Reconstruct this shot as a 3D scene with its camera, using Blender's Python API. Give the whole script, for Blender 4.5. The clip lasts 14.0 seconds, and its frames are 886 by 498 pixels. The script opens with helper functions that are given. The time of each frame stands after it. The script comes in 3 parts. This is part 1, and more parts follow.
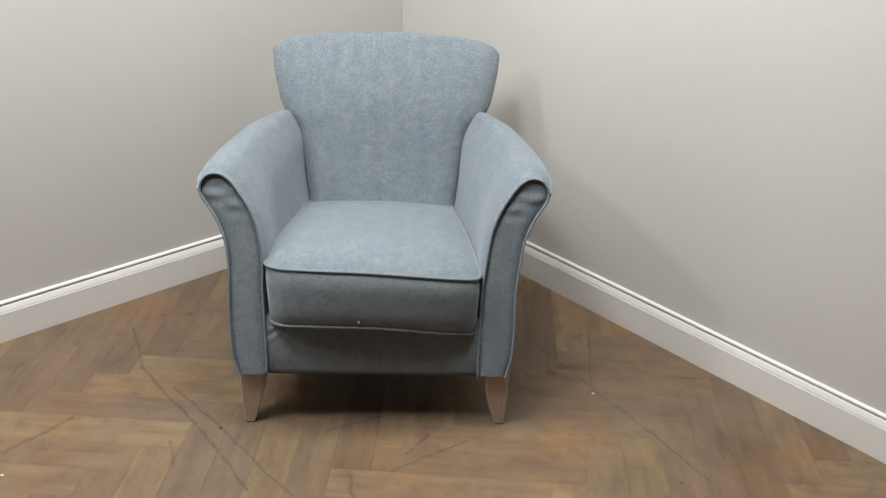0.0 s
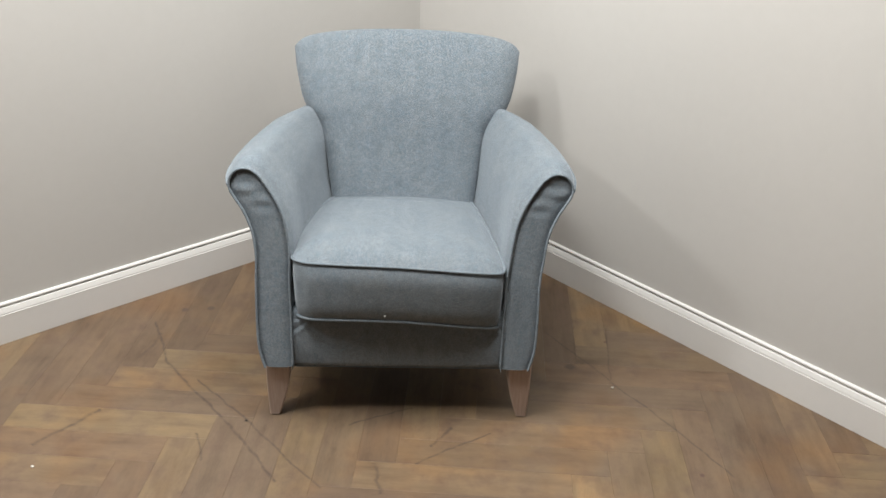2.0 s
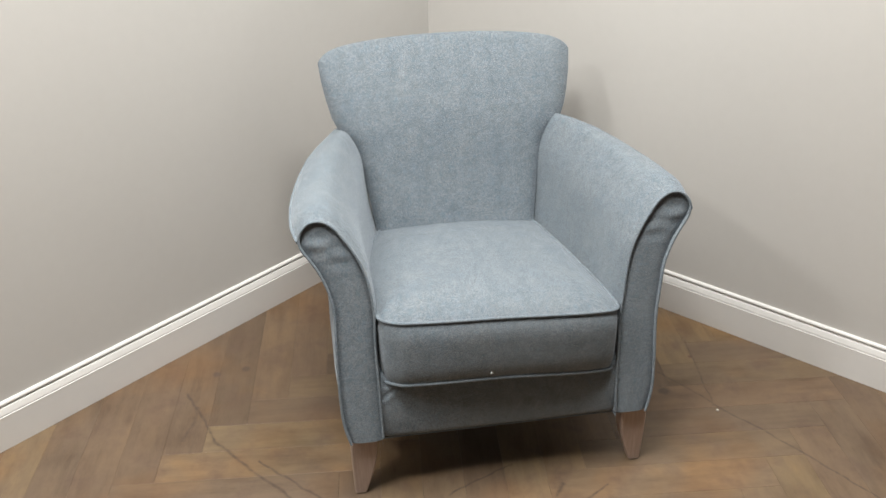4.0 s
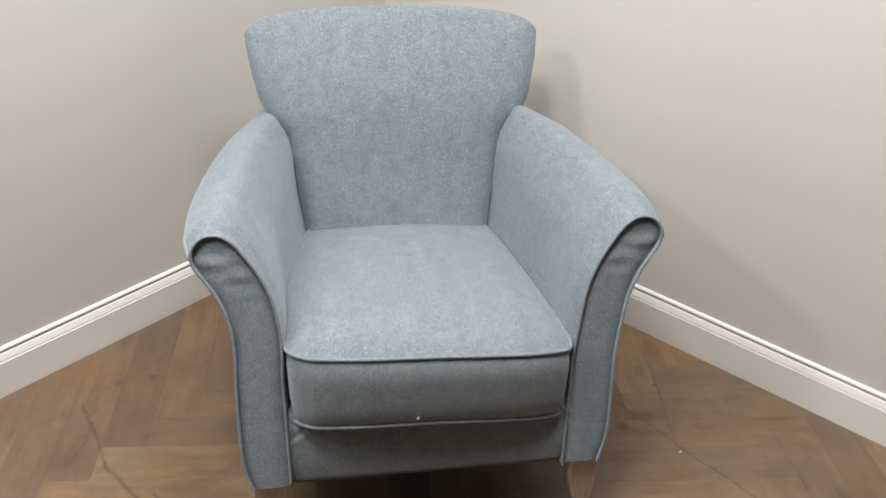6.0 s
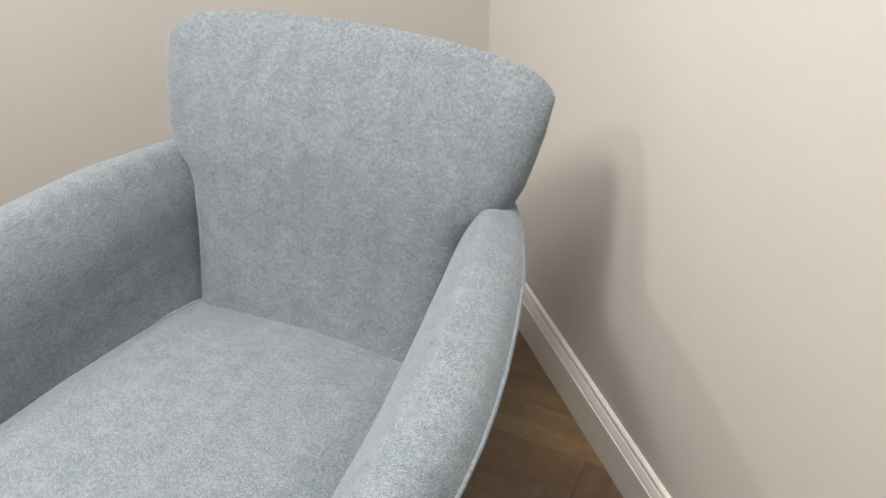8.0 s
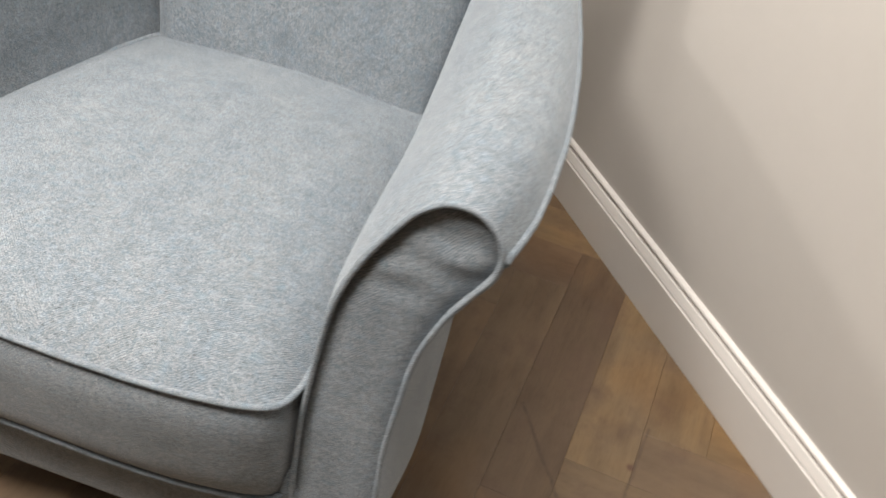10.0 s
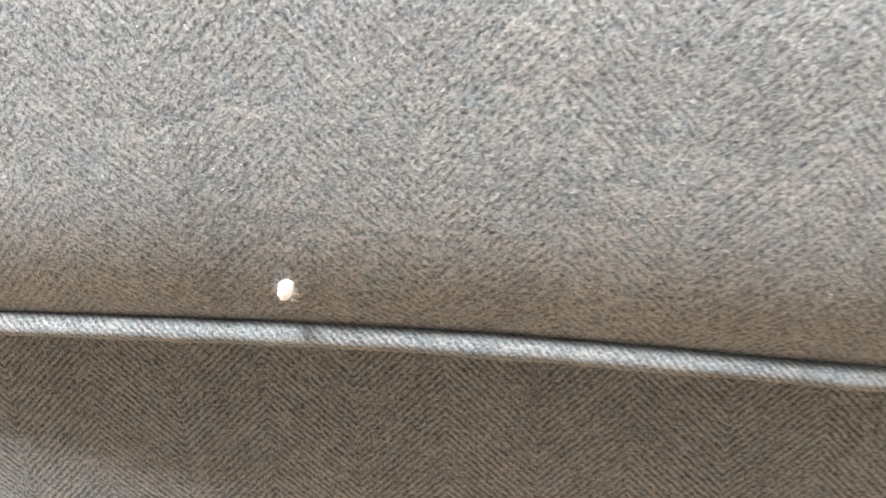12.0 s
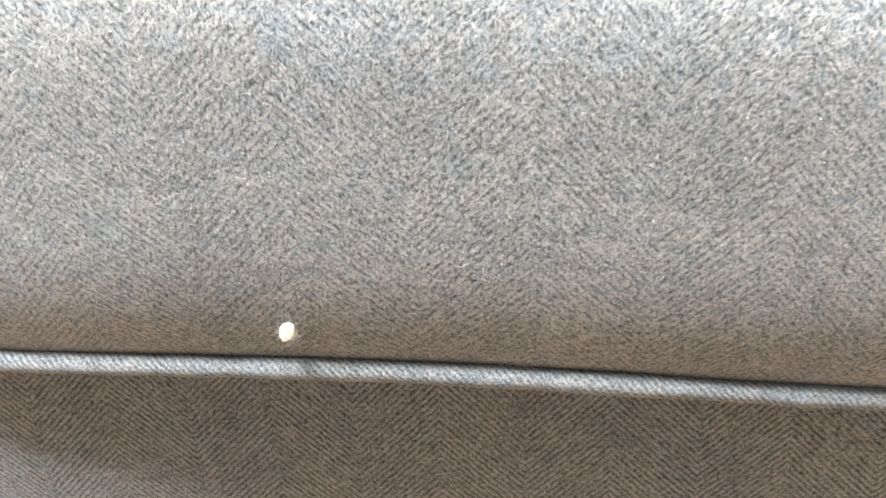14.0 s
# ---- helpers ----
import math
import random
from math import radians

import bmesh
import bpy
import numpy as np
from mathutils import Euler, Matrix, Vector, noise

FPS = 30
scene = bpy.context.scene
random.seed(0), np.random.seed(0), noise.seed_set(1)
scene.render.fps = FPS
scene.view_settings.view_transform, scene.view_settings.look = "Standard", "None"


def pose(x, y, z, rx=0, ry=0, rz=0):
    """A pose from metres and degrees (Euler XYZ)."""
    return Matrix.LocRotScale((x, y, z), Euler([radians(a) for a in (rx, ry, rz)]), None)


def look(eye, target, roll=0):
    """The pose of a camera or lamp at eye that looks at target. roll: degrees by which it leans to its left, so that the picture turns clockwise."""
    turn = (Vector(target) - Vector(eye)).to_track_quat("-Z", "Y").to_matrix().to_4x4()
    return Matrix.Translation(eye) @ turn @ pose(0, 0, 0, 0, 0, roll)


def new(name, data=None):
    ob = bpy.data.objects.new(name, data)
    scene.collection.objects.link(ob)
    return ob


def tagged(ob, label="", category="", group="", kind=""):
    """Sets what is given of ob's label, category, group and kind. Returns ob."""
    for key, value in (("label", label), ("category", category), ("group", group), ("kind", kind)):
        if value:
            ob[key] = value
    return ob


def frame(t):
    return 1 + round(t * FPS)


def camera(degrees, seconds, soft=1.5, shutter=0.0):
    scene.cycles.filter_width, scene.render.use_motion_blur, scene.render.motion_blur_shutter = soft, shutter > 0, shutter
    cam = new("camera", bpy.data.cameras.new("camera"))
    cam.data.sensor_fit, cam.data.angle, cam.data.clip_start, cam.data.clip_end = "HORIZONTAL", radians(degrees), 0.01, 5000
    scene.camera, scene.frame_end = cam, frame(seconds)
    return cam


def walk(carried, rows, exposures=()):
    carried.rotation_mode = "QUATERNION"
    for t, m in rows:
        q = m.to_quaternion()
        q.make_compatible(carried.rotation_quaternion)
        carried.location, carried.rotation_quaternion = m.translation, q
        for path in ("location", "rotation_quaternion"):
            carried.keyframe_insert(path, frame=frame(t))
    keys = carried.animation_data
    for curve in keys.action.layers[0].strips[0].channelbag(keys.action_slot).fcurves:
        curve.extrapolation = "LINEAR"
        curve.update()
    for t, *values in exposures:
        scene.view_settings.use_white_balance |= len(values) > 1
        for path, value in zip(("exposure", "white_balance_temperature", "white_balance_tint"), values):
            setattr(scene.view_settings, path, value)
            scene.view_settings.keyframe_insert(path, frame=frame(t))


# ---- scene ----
cam = camera(52.43, 14.0, soft=1.5, shutter=0.25)
ROWS = [
    (0.0, 0.0776, -1.8112, 1.4141, 63.016, -1.773, -1.514),
    (0.5, 0.059, -1.8113, 1.4153, 62.814, -1.922, -1.621),
    (1.0, 0.0372, -1.818, 1.4151, 62.81, -1.95, -1.715),
    (1.5, 0.0277, -1.8264, 1.4182, 62.823, -1.909, -1.622),
    (2.0, 0.016, -1.8366, 1.4166, 62.914, -1.917, -1.522),
    (2.5, -0.0253, -1.8109, 1.4046, 62.781, -1.89, -1.617),
    (3.0, -0.132, -1.6767, 1.3849, 62.38, -0.424, -5.824),
    (3.2, -0.1843, -1.6129, 1.3914, 62.396, 0.107, -5.938),
    (3.7, -0.2926, -1.5167, 1.404, 61.94, 0.74, -7.502),
    (4.25, -0.3935, -1.4608, 1.4151, 60.781, 0.647, -11.019),
    (4.8, -0.4329, -1.4211, 1.4204, 59.702, 0.122, -14.358),
    (5.3, -0.3789, -1.3676, 1.4177, 59.403, -0.272, -15.467),
    (5.5, -0.3248, -1.3317, 1.4141, 59.495, -0.376, -15.285),
    (6.0, -0.2134, -1.1975, 1.3766, 58.512, -2.185, -8.959),
    (6.5, -0.0624, -0.9877, 1.3637, 57.954, -4.311, -5.724),
    (7.0, 0.1105, -0.7818, 1.334, 57.985, -4.842, -1.796),
    (7.2, 0.2252, -0.6823, 1.3347, 56.974, -4.468, 2.112),
    (7.7, 0.464, -0.4958, 1.3317, 54.83, -2.318, 13.247),
    (8.25, 0.7009, -0.3395, 1.3148, 53.205, 1.527, 28.63),
    (8.8, 0.8352, -0.2659, 1.2785, 52.589, 3.778, 40.284),
    (9.3, 0.8027, -0.2981, 1.2242, 51.855, 1.675, 41.559),
    (9.5, 0.7394, -0.3422, 1.1914, 52.14, -0.944, 39.135),
    (9.8, 0.5727, -0.4103, 1.1126, 47.77, -4.621, 25.319),
    (10.0, 0.4438, -0.4167, 1.0582, 45.892, -6.276, 17.825),
    (10.3, 0.2517, -0.3971, 0.9259, 45.435, -8.022, 14.543),
    (10.5, 0.1907, -0.3852, 0.8104, 49.295, -6.35, 13.534),
    (11.0, 0.0941, -0.311, 0.5862, 53.687, -0.587, 3.584),
    (11.5, 0.061, -0.2786, 0.4756, 60.69, 1.411, 4.593),
    (12.0, 0.0279, -0.2453, 0.4448, 61.483, 1.823, 5.418),
    (12.5, 0.0051, -0.2086, 0.4231, 62.127, 1.829, 5.453),
    (13.0, 0.0054, -0.1987, 0.4308, 62.246, 2.098, 5.356),
    (13.5, 0.0188, -0.2167, 0.4441, 59.611, 2.645, 5.022),
    (14.0, 0.0334, -0.2514, 0.4743, 58.91, 3.037, 4.697),
]
EXPOSURES = [(0.0, -0.07, 6300, 7.7), (1.0, -0.04, 6320, 7.9), (2.5, 0.0, 6360, 8.2), (5.5, 0.02, 6470, 8.4), (6.0, 0.04, 6460, 8.8), (6.5, -0.05, 6470, 9.2), (7.0, -0.06, 6580, 10), (9.5, 0.2, 6890, 12.2), (10.0, 0.23, 6920, 12.6), (10.5, 0.32, 7160, 15.5), (11.0, 0.45, 7410, 16), (11.5, 2.01, 7050, 13.2), (12.0, 2.37, 6810, 11.7), (12.5, 2.36, 6750, 11.5), (13.0, 2.37, 6750, 11.8), (13.5, 2.43, 6740, 11.8), (14.0, 2.32, 6730, 11.8)]
walk(cam, [(t, pose(x, y, z, rx, ry, rz)) for t, x, y, z, rx, ry, rz in ROWS], EXPOSURES)

# ---- world and lamps ----
world = bpy.data.worlds.new("world")
scene.world = world
world.use_nodes = True
world.node_tree.nodes["Background"].inputs[0].default_value = (0.75, 0.8, 0.9, 1)
world.node_tree.nodes["Background"].inputs[1].default_value = 0.05


def area_lamp(name, place, target, size, watts, colour):
    data = bpy.data.lights.new(name, "AREA")
    data.shape, data.size, data.size_y = "ELLIPSE", size[0], size[1]
    data.energy, data.color = watts, colour
    ob = new(name, data)
    ob.matrix_world = look(place, target)
    return ob


LAMP = (1.0, 0.972, 0.935)
# round ceiling lamps of the showroom and the wide panels between them
area_lamp("ceiling_lamp", (-2.05, -0.8, 2.64), (-2.05, -0.8, 0), (0.36, 0.36), 30, LAMP)
area_lamp("ceiling_lamp", (-0.55, -0.6, 2.64), (-0.55, -0.6, 0), (0.46, 0.46), 43, LAMP)
area_lamp("ceiling_lamp", (0.2, -0.14, 2.64), (0.2, -0.14, 0), (1.1, 0.6), 50, LAMP)
area_lamp("ceiling_lamp", (-1.25, -0.1, 2.64), (-1.25, -0.1, 0), (0.9, 0.7), 20, LAMP)

# ---- helpers ----
AX = radians(-4.82)                     # the floor's and the room's turn against the chair
CORNER = Vector((0.0436, 1.2931, 0.0))  # where the two wall faces meet
DR = Vector((math.cos(AX - math.pi / 4), math.sin(AX - math.pi / 4), 0))
DL = Vector((math.cos(AX - 3 * math.pi / 4), math.sin(AX - 3 * math.pi / 4), 0))
ROOM = 7.0
HIGH = 2.7


def mesh_from(name, verts, faces, uvs=None, smooth=True):
    me = bpy.data.meshes.new(name)
    me.from_pydata([tuple(v) for v in verts], [], [tuple(int(i) for i in f) for f in faces])
    if uvs is not None:
        layer = me.uv_layers.new(name="UVMap")
        idx = np.empty(len(me.loops), dtype=np.int32)
        me.loops.foreach_get("vertex_index", idx)
        layer.data.foreach_set("uv", np.asarray(uvs, dtype=np.float32)[idx].ravel())
    if smooth:
        me.polygons.foreach_set("use_smooth", [True] * len(me.polygons))
    me.update()
    return me


def part(name, data, material, parent, label=""):
    """Links a mesh (or a bmesh) as one object under its parent."""
    if isinstance(data, bmesh.types.BMesh):
        me = bpy.data.meshes.new(name)
        data.to_mesh(me)
        data.free()
        data = me
    if material and not data.materials:
        data.materials.append(material)
    ob = new(name, data)
    ob.parent = parent
    if label:
        ob["label"] = label
    return ob


def grid(P, UV, wrap_u=False, flip=False):
    """Faces of a net of points P[i][j]; returns verts, faces, uvs."""
    P = np.asarray(P, float)
    nu, nv = P.shape[:2]
    faces = []
    for i in range(nu if wrap_u else nu - 1):
        k = (i + 1) % nu
        for j in range(nv - 1):
            f = (i * nv + j, k * nv + j, k * nv + j + 1, i * nv + j + 1)
            faces.append(f[::-1] if flip else f)
    return P.reshape(-1, 3), faces, np.asarray(UV, float).reshape(-1, 2)


def curve_through(points, n, closed=False):
    """A smooth line through points, n places at even steps along it."""
    p = np.asarray(points, float)
    m = len(p)
    segs = m if closed else m - 1
    out = []
    for i in range(segs):
        if closed:
            a, b, c, d = p[(i - 1) % m], p[i], p[(i + 1) % m], p[(i + 2) % m]
        else:
            b, c = p[i], p[i + 1]
            a = p[i - 1] if i else 2 * b - c
            d = p[i + 2] if i + 2 < m else 2 * c - b
        for t in np.linspace(0, 1, 24, endpoint=False):
            out.append(0.5 * (2 * b + (c - a) * t + (2 * a - 5 * b + 4 * c - d) * t ** 2 + (3 * b - a - 3 * c + d) * t ** 3))
    out.append(p[0] if closed else p[-1])
    out = np.array(out)
    length = np.concatenate([[0], np.cumsum(np.linalg.norm(np.diff(out, axis=0), axis=1))])
    want = np.linspace(0, length[-1], n + 1 if closed else n)
    if closed:
        want = want[:-1]
    return np.stack([np.interp(want, length, out[:, k]) for k in range(p.shape[1])], axis=1)


def tube(points, r, closed=False, sides=10, wobble=0.0, seed=1):
    """A round cord along points, with its length and girth in metres as UV."""
    p = np.asarray(points, float)
    n = len(p)
    rng = np.random.RandomState(seed)
    if closed:
        tan = np.roll(p, -1, 0) - np.roll(p, 1, 0)
    else:
        tan = np.gradient(p, axis=0)
    tan /= np.linalg.norm(tan, axis=1)[:, None] + 1e-12
    ref = np.array([0.3, -1.0, 0.25])
    side = np.cross(tan, ref)
    side /= np.linalg.norm(side, axis=1)[:, None] + 1e-12
    up = np.cross(side, tan)
    along = np.concatenate([[0], np.cumsum(np.linalg.norm(np.diff(p, axis=0), axis=1))])
    rr = r * (1 + wobble * np.interp(np.arange(n), np.arange(0, n + 4, 4), rng.uniform(-1, 1, len(np.arange(0, n + 4, 4)))))
    P, UV = [], []
    for k in range(sides + 1):
        a = 2 * math.pi * k / sides
        P.append(p + (side * math.cos(a) + up * math.sin(a)) * rr[:, None])
        UV.append(np.stack([along, np.full(n, r * a)], axis=1))
    P, UV = np.array(P), np.array(UV)
    if closed:
        P = np.concatenate([P, P[:, :1]], axis=1)
        UV = np.concatenate([UV, UV[:, -1:] + [[0.003, 0]]], axis=1)
    return grid(P, UV, flip=True)


def smooth_step(x, a, b):
    t = np.clip((np.asarray(x, float) - a) / (b - a), 0, 1)
    return t * t * (3 - 2 * t)


# ---- materials ----
def node_material(name):
    m = bpy.data.materials.new(name)
    m.use_nodes = True
    nt = m.node_tree
    return m, nt, nt.nodes["Principled BSDF"]


def add(nt, kind, links=(), **values):
    n = nt.nodes.new(kind)
    for key, v in values.items():
        if key.startswith("i") and key[1:].isdigit():
            n.inputs[int(key[1:])].default_value = v
        elif key == "op":
            n.operation = v
        elif key == "dtype":
            n.data_type = v
        elif key == "blend":
            n.blend_type = v
        elif key == "dims":
            n.noise_dimensions = v
    for i, src in links:
        nt.links.new(src, n.inputs[i])
    return n


def maths(nt, op, a, b=None, c=None):
    n = nt.nodes.new("ShaderNodeMath")
    n.operation = op
    for i, v in enumerate((a, b, c)):
        if v is None:
            continue
        if isinstance(v, (int, float)):
            n.inputs[i].default_value = v
        else:
            nt.links.new(v, n.inputs[i])
    return n.outputs[0]


def noise_of(nt, vector, scale, detail=3.0, rough=0.55):
    n = nt.nodes.new("ShaderNodeTexNoise")
    n.inputs["Scale"].default_value, n.inputs["Detail"].default_value, n.inputs["Roughness"].default_value = scale, detail, rough
    nt.links.new(vector, n.inputs["Vector"])
    return n.outputs["Fac"]


def ramp(nt, fac, stops):
    n = nt.nodes.new("ShaderNodeValToRGB")
    while len(n.color_ramp.elements) < len(stops):
        n.color_ramp.elements.new(0.5)
    for e, (at, col) in zip(n.color_ramp.elements, stops):
        e.position = at
        e.color = (*col, 1) if len(col) == 3 else col
    nt.links.new(fac, n.inputs[0])
    return n.outputs[0]


def mix(nt, fac, a, b, blend="MIX"):
    n = nt.nodes.new("ShaderNodeMix")
    n.data_type, n.blend_type = "RGBA", blend
    for i, v in ((0, fac), (6, a), (7, b)):
        if isinstance(v, (int, float)):
            n.inputs[i].default_value = v
        elif isinstance(v, tuple):
            n.inputs[i].default_value = (*v, 1)
        else:
            nt.links.new(v, n.inputs[i])
    return n.outputs[2]


def bump(nt, bsdf, height, strength, distance):
    n = nt.nodes.new("ShaderNodeBump")
    n.inputs["Strength"].default_value, n.inputs["Distance"].default_value = strength, distance
    nt.links.new(height, n.inputs["Height"])
    nt.links.new(n.outputs[0], bsdf.inputs["Normal"])


def wool(name, column=0.031, twill=0.002, ribs=0.075, brushed=1.0, sheen=0.36):
    """Herringbone wool: heathered blue-grey yarn, dark gaps along the twill, worn soft where brushed; UV in metres."""
    m, nt, b = node_material(name)
    uv = nt.nodes.new("ShaderNodeUVMap").outputs[0]
    sep = nt.nodes.new("ShaderNodeSeparateXYZ")
    nt.links.new(uv, sep.inputs[0])
    u, v = sep.outputs[0], sep.outputs[1]
    warp = maths(nt, "MULTIPLY", noise_of(nt, uv, 260.0, 3.0), 0.0022)
    zig = maths(nt, "PINGPONG", u, column)
    p = maths(nt, "ADD", maths(nt, "ADD", zig, v), warp)
    q = maths(nt, "SUBTRACT", zig, v)
    line = maths(nt, "SINE", maths(nt, "MULTIPLY", p, 2 * math.pi / (twill * 1.414)))
    along = nt.nodes.new("ShaderNodeCombineXYZ")
    nt.links.new(p, along.inputs[0])
    nt.links.new(maths(nt, "MULTIPLY", q, 0.55), along.inputs[1])
    nt.links.new(u, along.inputs[2])
    yarn = noise_of(nt, along.outputs[0], 820.0, 3.0, 0.65)
    gaps = ramp(nt, maths(nt, "ADD", yarn, maths(nt, "MULTIPLY", line, 0.03 + 0.2 * ribs)), [(0.33, (1, 1, 1)), (0.5, (0, 0, 0))])
    fine = noise_of(nt, uv, 1400.0, 3.0, 0.65)
    tuft = noise_of(nt, uv, 520.0, 3.0, 0.62)
    blotch = noise_of(nt, uv, 185.0, 3.0, 0.6)
    patch = noise_of(nt, uv, 48.0, 2.0, 0.5)
    cloud = noise_of(nt, uv, 14.0, 2.0, 0.5)
    worn = maths(nt, "MULTIPLY", maths(nt, "SUBTRACT", noise_of(nt, uv, 60.0, 2.0), 0.25), 1.6)
    weave = maths(nt, "MULTIPLY", maths(nt, "MULTIPLY", line, worn), ribs)
    tone = maths(nt, "SUBTRACT", maths(nt, "ADD", 0.655, weave), maths(nt, "MULTIPLY", gaps, 0.46 * brushed))
    for field, much in ((fine, 1.5), (tuft, 0.85 * brushed), (blotch, 0.46), (patch, 0.20)):
        tone = maths(nt, "ADD", tone, maths(nt, "MULTIPLY", maths(nt, "SUBTRACT", field, 0.5), much))
    stripe = maths(nt, "SINE", maths(nt, "MULTIPLY", u, math.pi / column))
    tone = maths(nt, "ADD", tone, maths(nt, "MULTIPLY", stripe, 0.010))
    base = ramp(nt, tone, [(0.08, (0.042, 0.049, 0.053)), (0.38, (0.102, 0.122, 0.139)), (0.6, (0.166, 0.196, 0.223)), (0.95, (0.340, 0.377, 0.404))])
    tint = ramp(nt, noise_of(nt, uv, 130.0, 3.0, 0.6), [(0.34, (0.76, 0.96, 1.13)), (0.5, (1.0, 1.0, 1.0)), (0.66, (1.14, 1.0, 0.96))])
    col = mix(nt, 0.27, base, tint, "MULTIPLY")
    teal = ramp(nt, noise_of(nt, uv, 62.0, 2.0, 0.5), [(0.6, (1, 1, 1)), (0.72, (0.72, 0.93, 1.0))])
    col = mix(nt, 0.34, col, teal, "MULTIPLY")
    col = mix(nt, 0.38, col, ramp(nt, cloud, [(0.3, (0.83, 0.88, 0.93)), (0.7, (1.15, 1.10, 1.05))]), "MULTIPLY")
    nt.links.new(col, b.inputs["Base Color"])
    b.inputs["Roughness"].default_value = 0.95
    b.inputs["Specular IOR Level"].default_value = 0.08
    b.inputs["Sheen Weight"].default_value = sheen
    b.inputs["Sheen Roughness"].default_value = 0.45
    b.inputs["Sheen Tint"].default_value = (0.78, 0.85, 0.92, 1)
    height = maths(nt, "ADD", maths(nt, "MULTIPLY", weave, 2.0), maths(nt, "SUBTRACT", maths(nt, "ADD", tuft, fine), maths(nt, "MULTIPLY", gaps, 0.5)))
    bump(nt, b, height, 0.17, 0.0006)
    return m


def painted(name, col, grain=260.0, rough=0.6, depth=0.0003, drift=0.05):
    m, nt, b = node_material(name)
    pos = nt.nodes.new("ShaderNodeNewGeometry").outputs["Position"]
    big = noise_of(nt, pos, 1.7, 3.0)
    col = tuple(col)
    c = ramp(nt, big, [(0.3, tuple(x * (1 - drift) for x in col)), (0.7, tuple(min(x * (1 + drift), 1) for x in col))])
    small = noise_of(nt, pos, grain, 3.0)
    c = mix(nt, 0.02, c, ramp(nt, noise_of(nt, pos, 35.0, 4.0), [(0.35, (0.4, 0.38, 0.36)), (0.6, (1, 1, 1))]), "MULTIPLY")
    nt.links.new(c, b.inputs["Base Color"])
    b.inputs["Roughness"].default_value = rough
    bump(nt, b, small, 0.12, depth)
    return m


def oak(name, joined=False):
    """Oiled oak boards; the grain runs along the board's own x."""
    m, nt, b = node_material(name)
    if joined:
        tc = nt.nodes.new("ShaderNodeUVMap").outputs[0]
        info = nt.nodes.new("ShaderNodeNewGeometry").outputs["Random Per Island"]
    else:
        tc = nt.nodes.new("ShaderNodeTexCoord").outputs["Object"]
        which = nt.nodes.new("ShaderNodeObjectInfo")
        info = which.outputs["Random"]
    shift = nt.nodes.new("ShaderNodeCombineXYZ")
    for i, k in enumerate((37.0, 91.0, 53.0)):
        nt.links.new(maths(nt, "MULTIPLY", info, k), shift.inputs[i])
    move = nt.nodes.new("ShaderNodeVectorMath")
    move.operation = "ADD"
    nt.links.new(tc, move.inputs[0])
    nt.links.new(shift.outputs[0], move.inputs[1])
    stretch = nt.nodes.new("ShaderNodeMapping")
    stretch.inputs["Scale"].default_value = (0.13, 1.0, 1.0)
    nt.links.new(move.outputs[0], stretch.inputs[0])
    g = stretch.outputs[0]
    flame = noise_of(nt, g, 34.0, 4.0, 0.6)
    pores = noise_of(nt, g, 420.0, 3.0, 0.7)
    tone = info
    if not joined:
        chosen = nt.nodes.new("ShaderNodeSeparateColor")
        nt.links.new(which.outputs["Color"], chosen.inputs[0])
        keep = maths(nt, "MULTIPLY", info, maths(nt, "SUBTRACT", 1.0, chosen.outputs[1]))
        tone = maths(nt, "ADD", keep, maths(nt, "MULTIPLY", chosen.outputs[0], chosen.outputs[1]))
    board = ramp(nt, tone, [(0.0, (0.102, 0.069, 0.045)), (0.2, (0.137, 0.091, 0.059)), (0.4, (0.155, 0.108, 0.060)), (0.55, (0.123, 0.086, 0.058)), (0.72, (0.178, 0.126, 0.071)), (0.85, (0.145, 0.093, 0.057)), (1.0, (0.234, 0.170, 0.094))])
    c = mix(nt, 0.5, board, ramp(nt, flame, [(0.25, (0.5, 0.48, 0.47)), (0.5, (1, 1, 1)), (0.75, (1.35, 1.28, 1.15))]), "MULTIPLY")
    broad = nt.nodes.new("ShaderNodeMapping")
    broad.inputs["Scale"].default_value = (0.4, 1.0, 1.0)
    nt.links.new(move.outputs[0], broad.inputs[0])
    cloud = noise_of(nt, broad.outputs[0], 19.0, 5.0, 0.62)
    c = mix(nt, 0.7, c, ramp(nt, cloud, [(0.3, (0.66, 0.60, 0.58)), (0.5, (1, 1, 1)), (0.7, (1.25, 1.24, 1.16))]), "MULTIPLY")
    c = mix(nt, 0.35, c, ramp(nt, pores, [(0.3, (0.55, 0.5, 0.47)), (0.5, (1, 1, 1))]), "MULTIPLY")
    # knots
    vor = nt.nodes.new("ShaderNodeTexVoronoi")
    vor.inputs["Scale"].default_value = 5.0
    vor.inputs["Randomness"].default_value = 1.0
    kn = nt.nodes.new("ShaderNodeMapping")
    kn.inputs["Scale"].default_value = (0.5, 1.0, 0.0)
    nt.links.new(move.outputs[0], kn.inputs[0])
    nt.links.new(kn.outputs[0], vor.inputs["Vector"])
    kd = maths(nt, "ADD", vor.outputs["Distance"], maths(nt, "MULTIPLY", noise_of(nt, g, 90.0, 2.0), 0.05))
    c = mix(nt, ramp(nt, kd, [(0.045, (0.65, 0.65, 0.65)), (0.1, (0, 0, 0))]), c, (0.075, 0.045, 0.03))
    # scuffs and dust worn over the whole floor
    pos = nt.nodes.new("ShaderNodeNewGeometry").outputs["Position"]
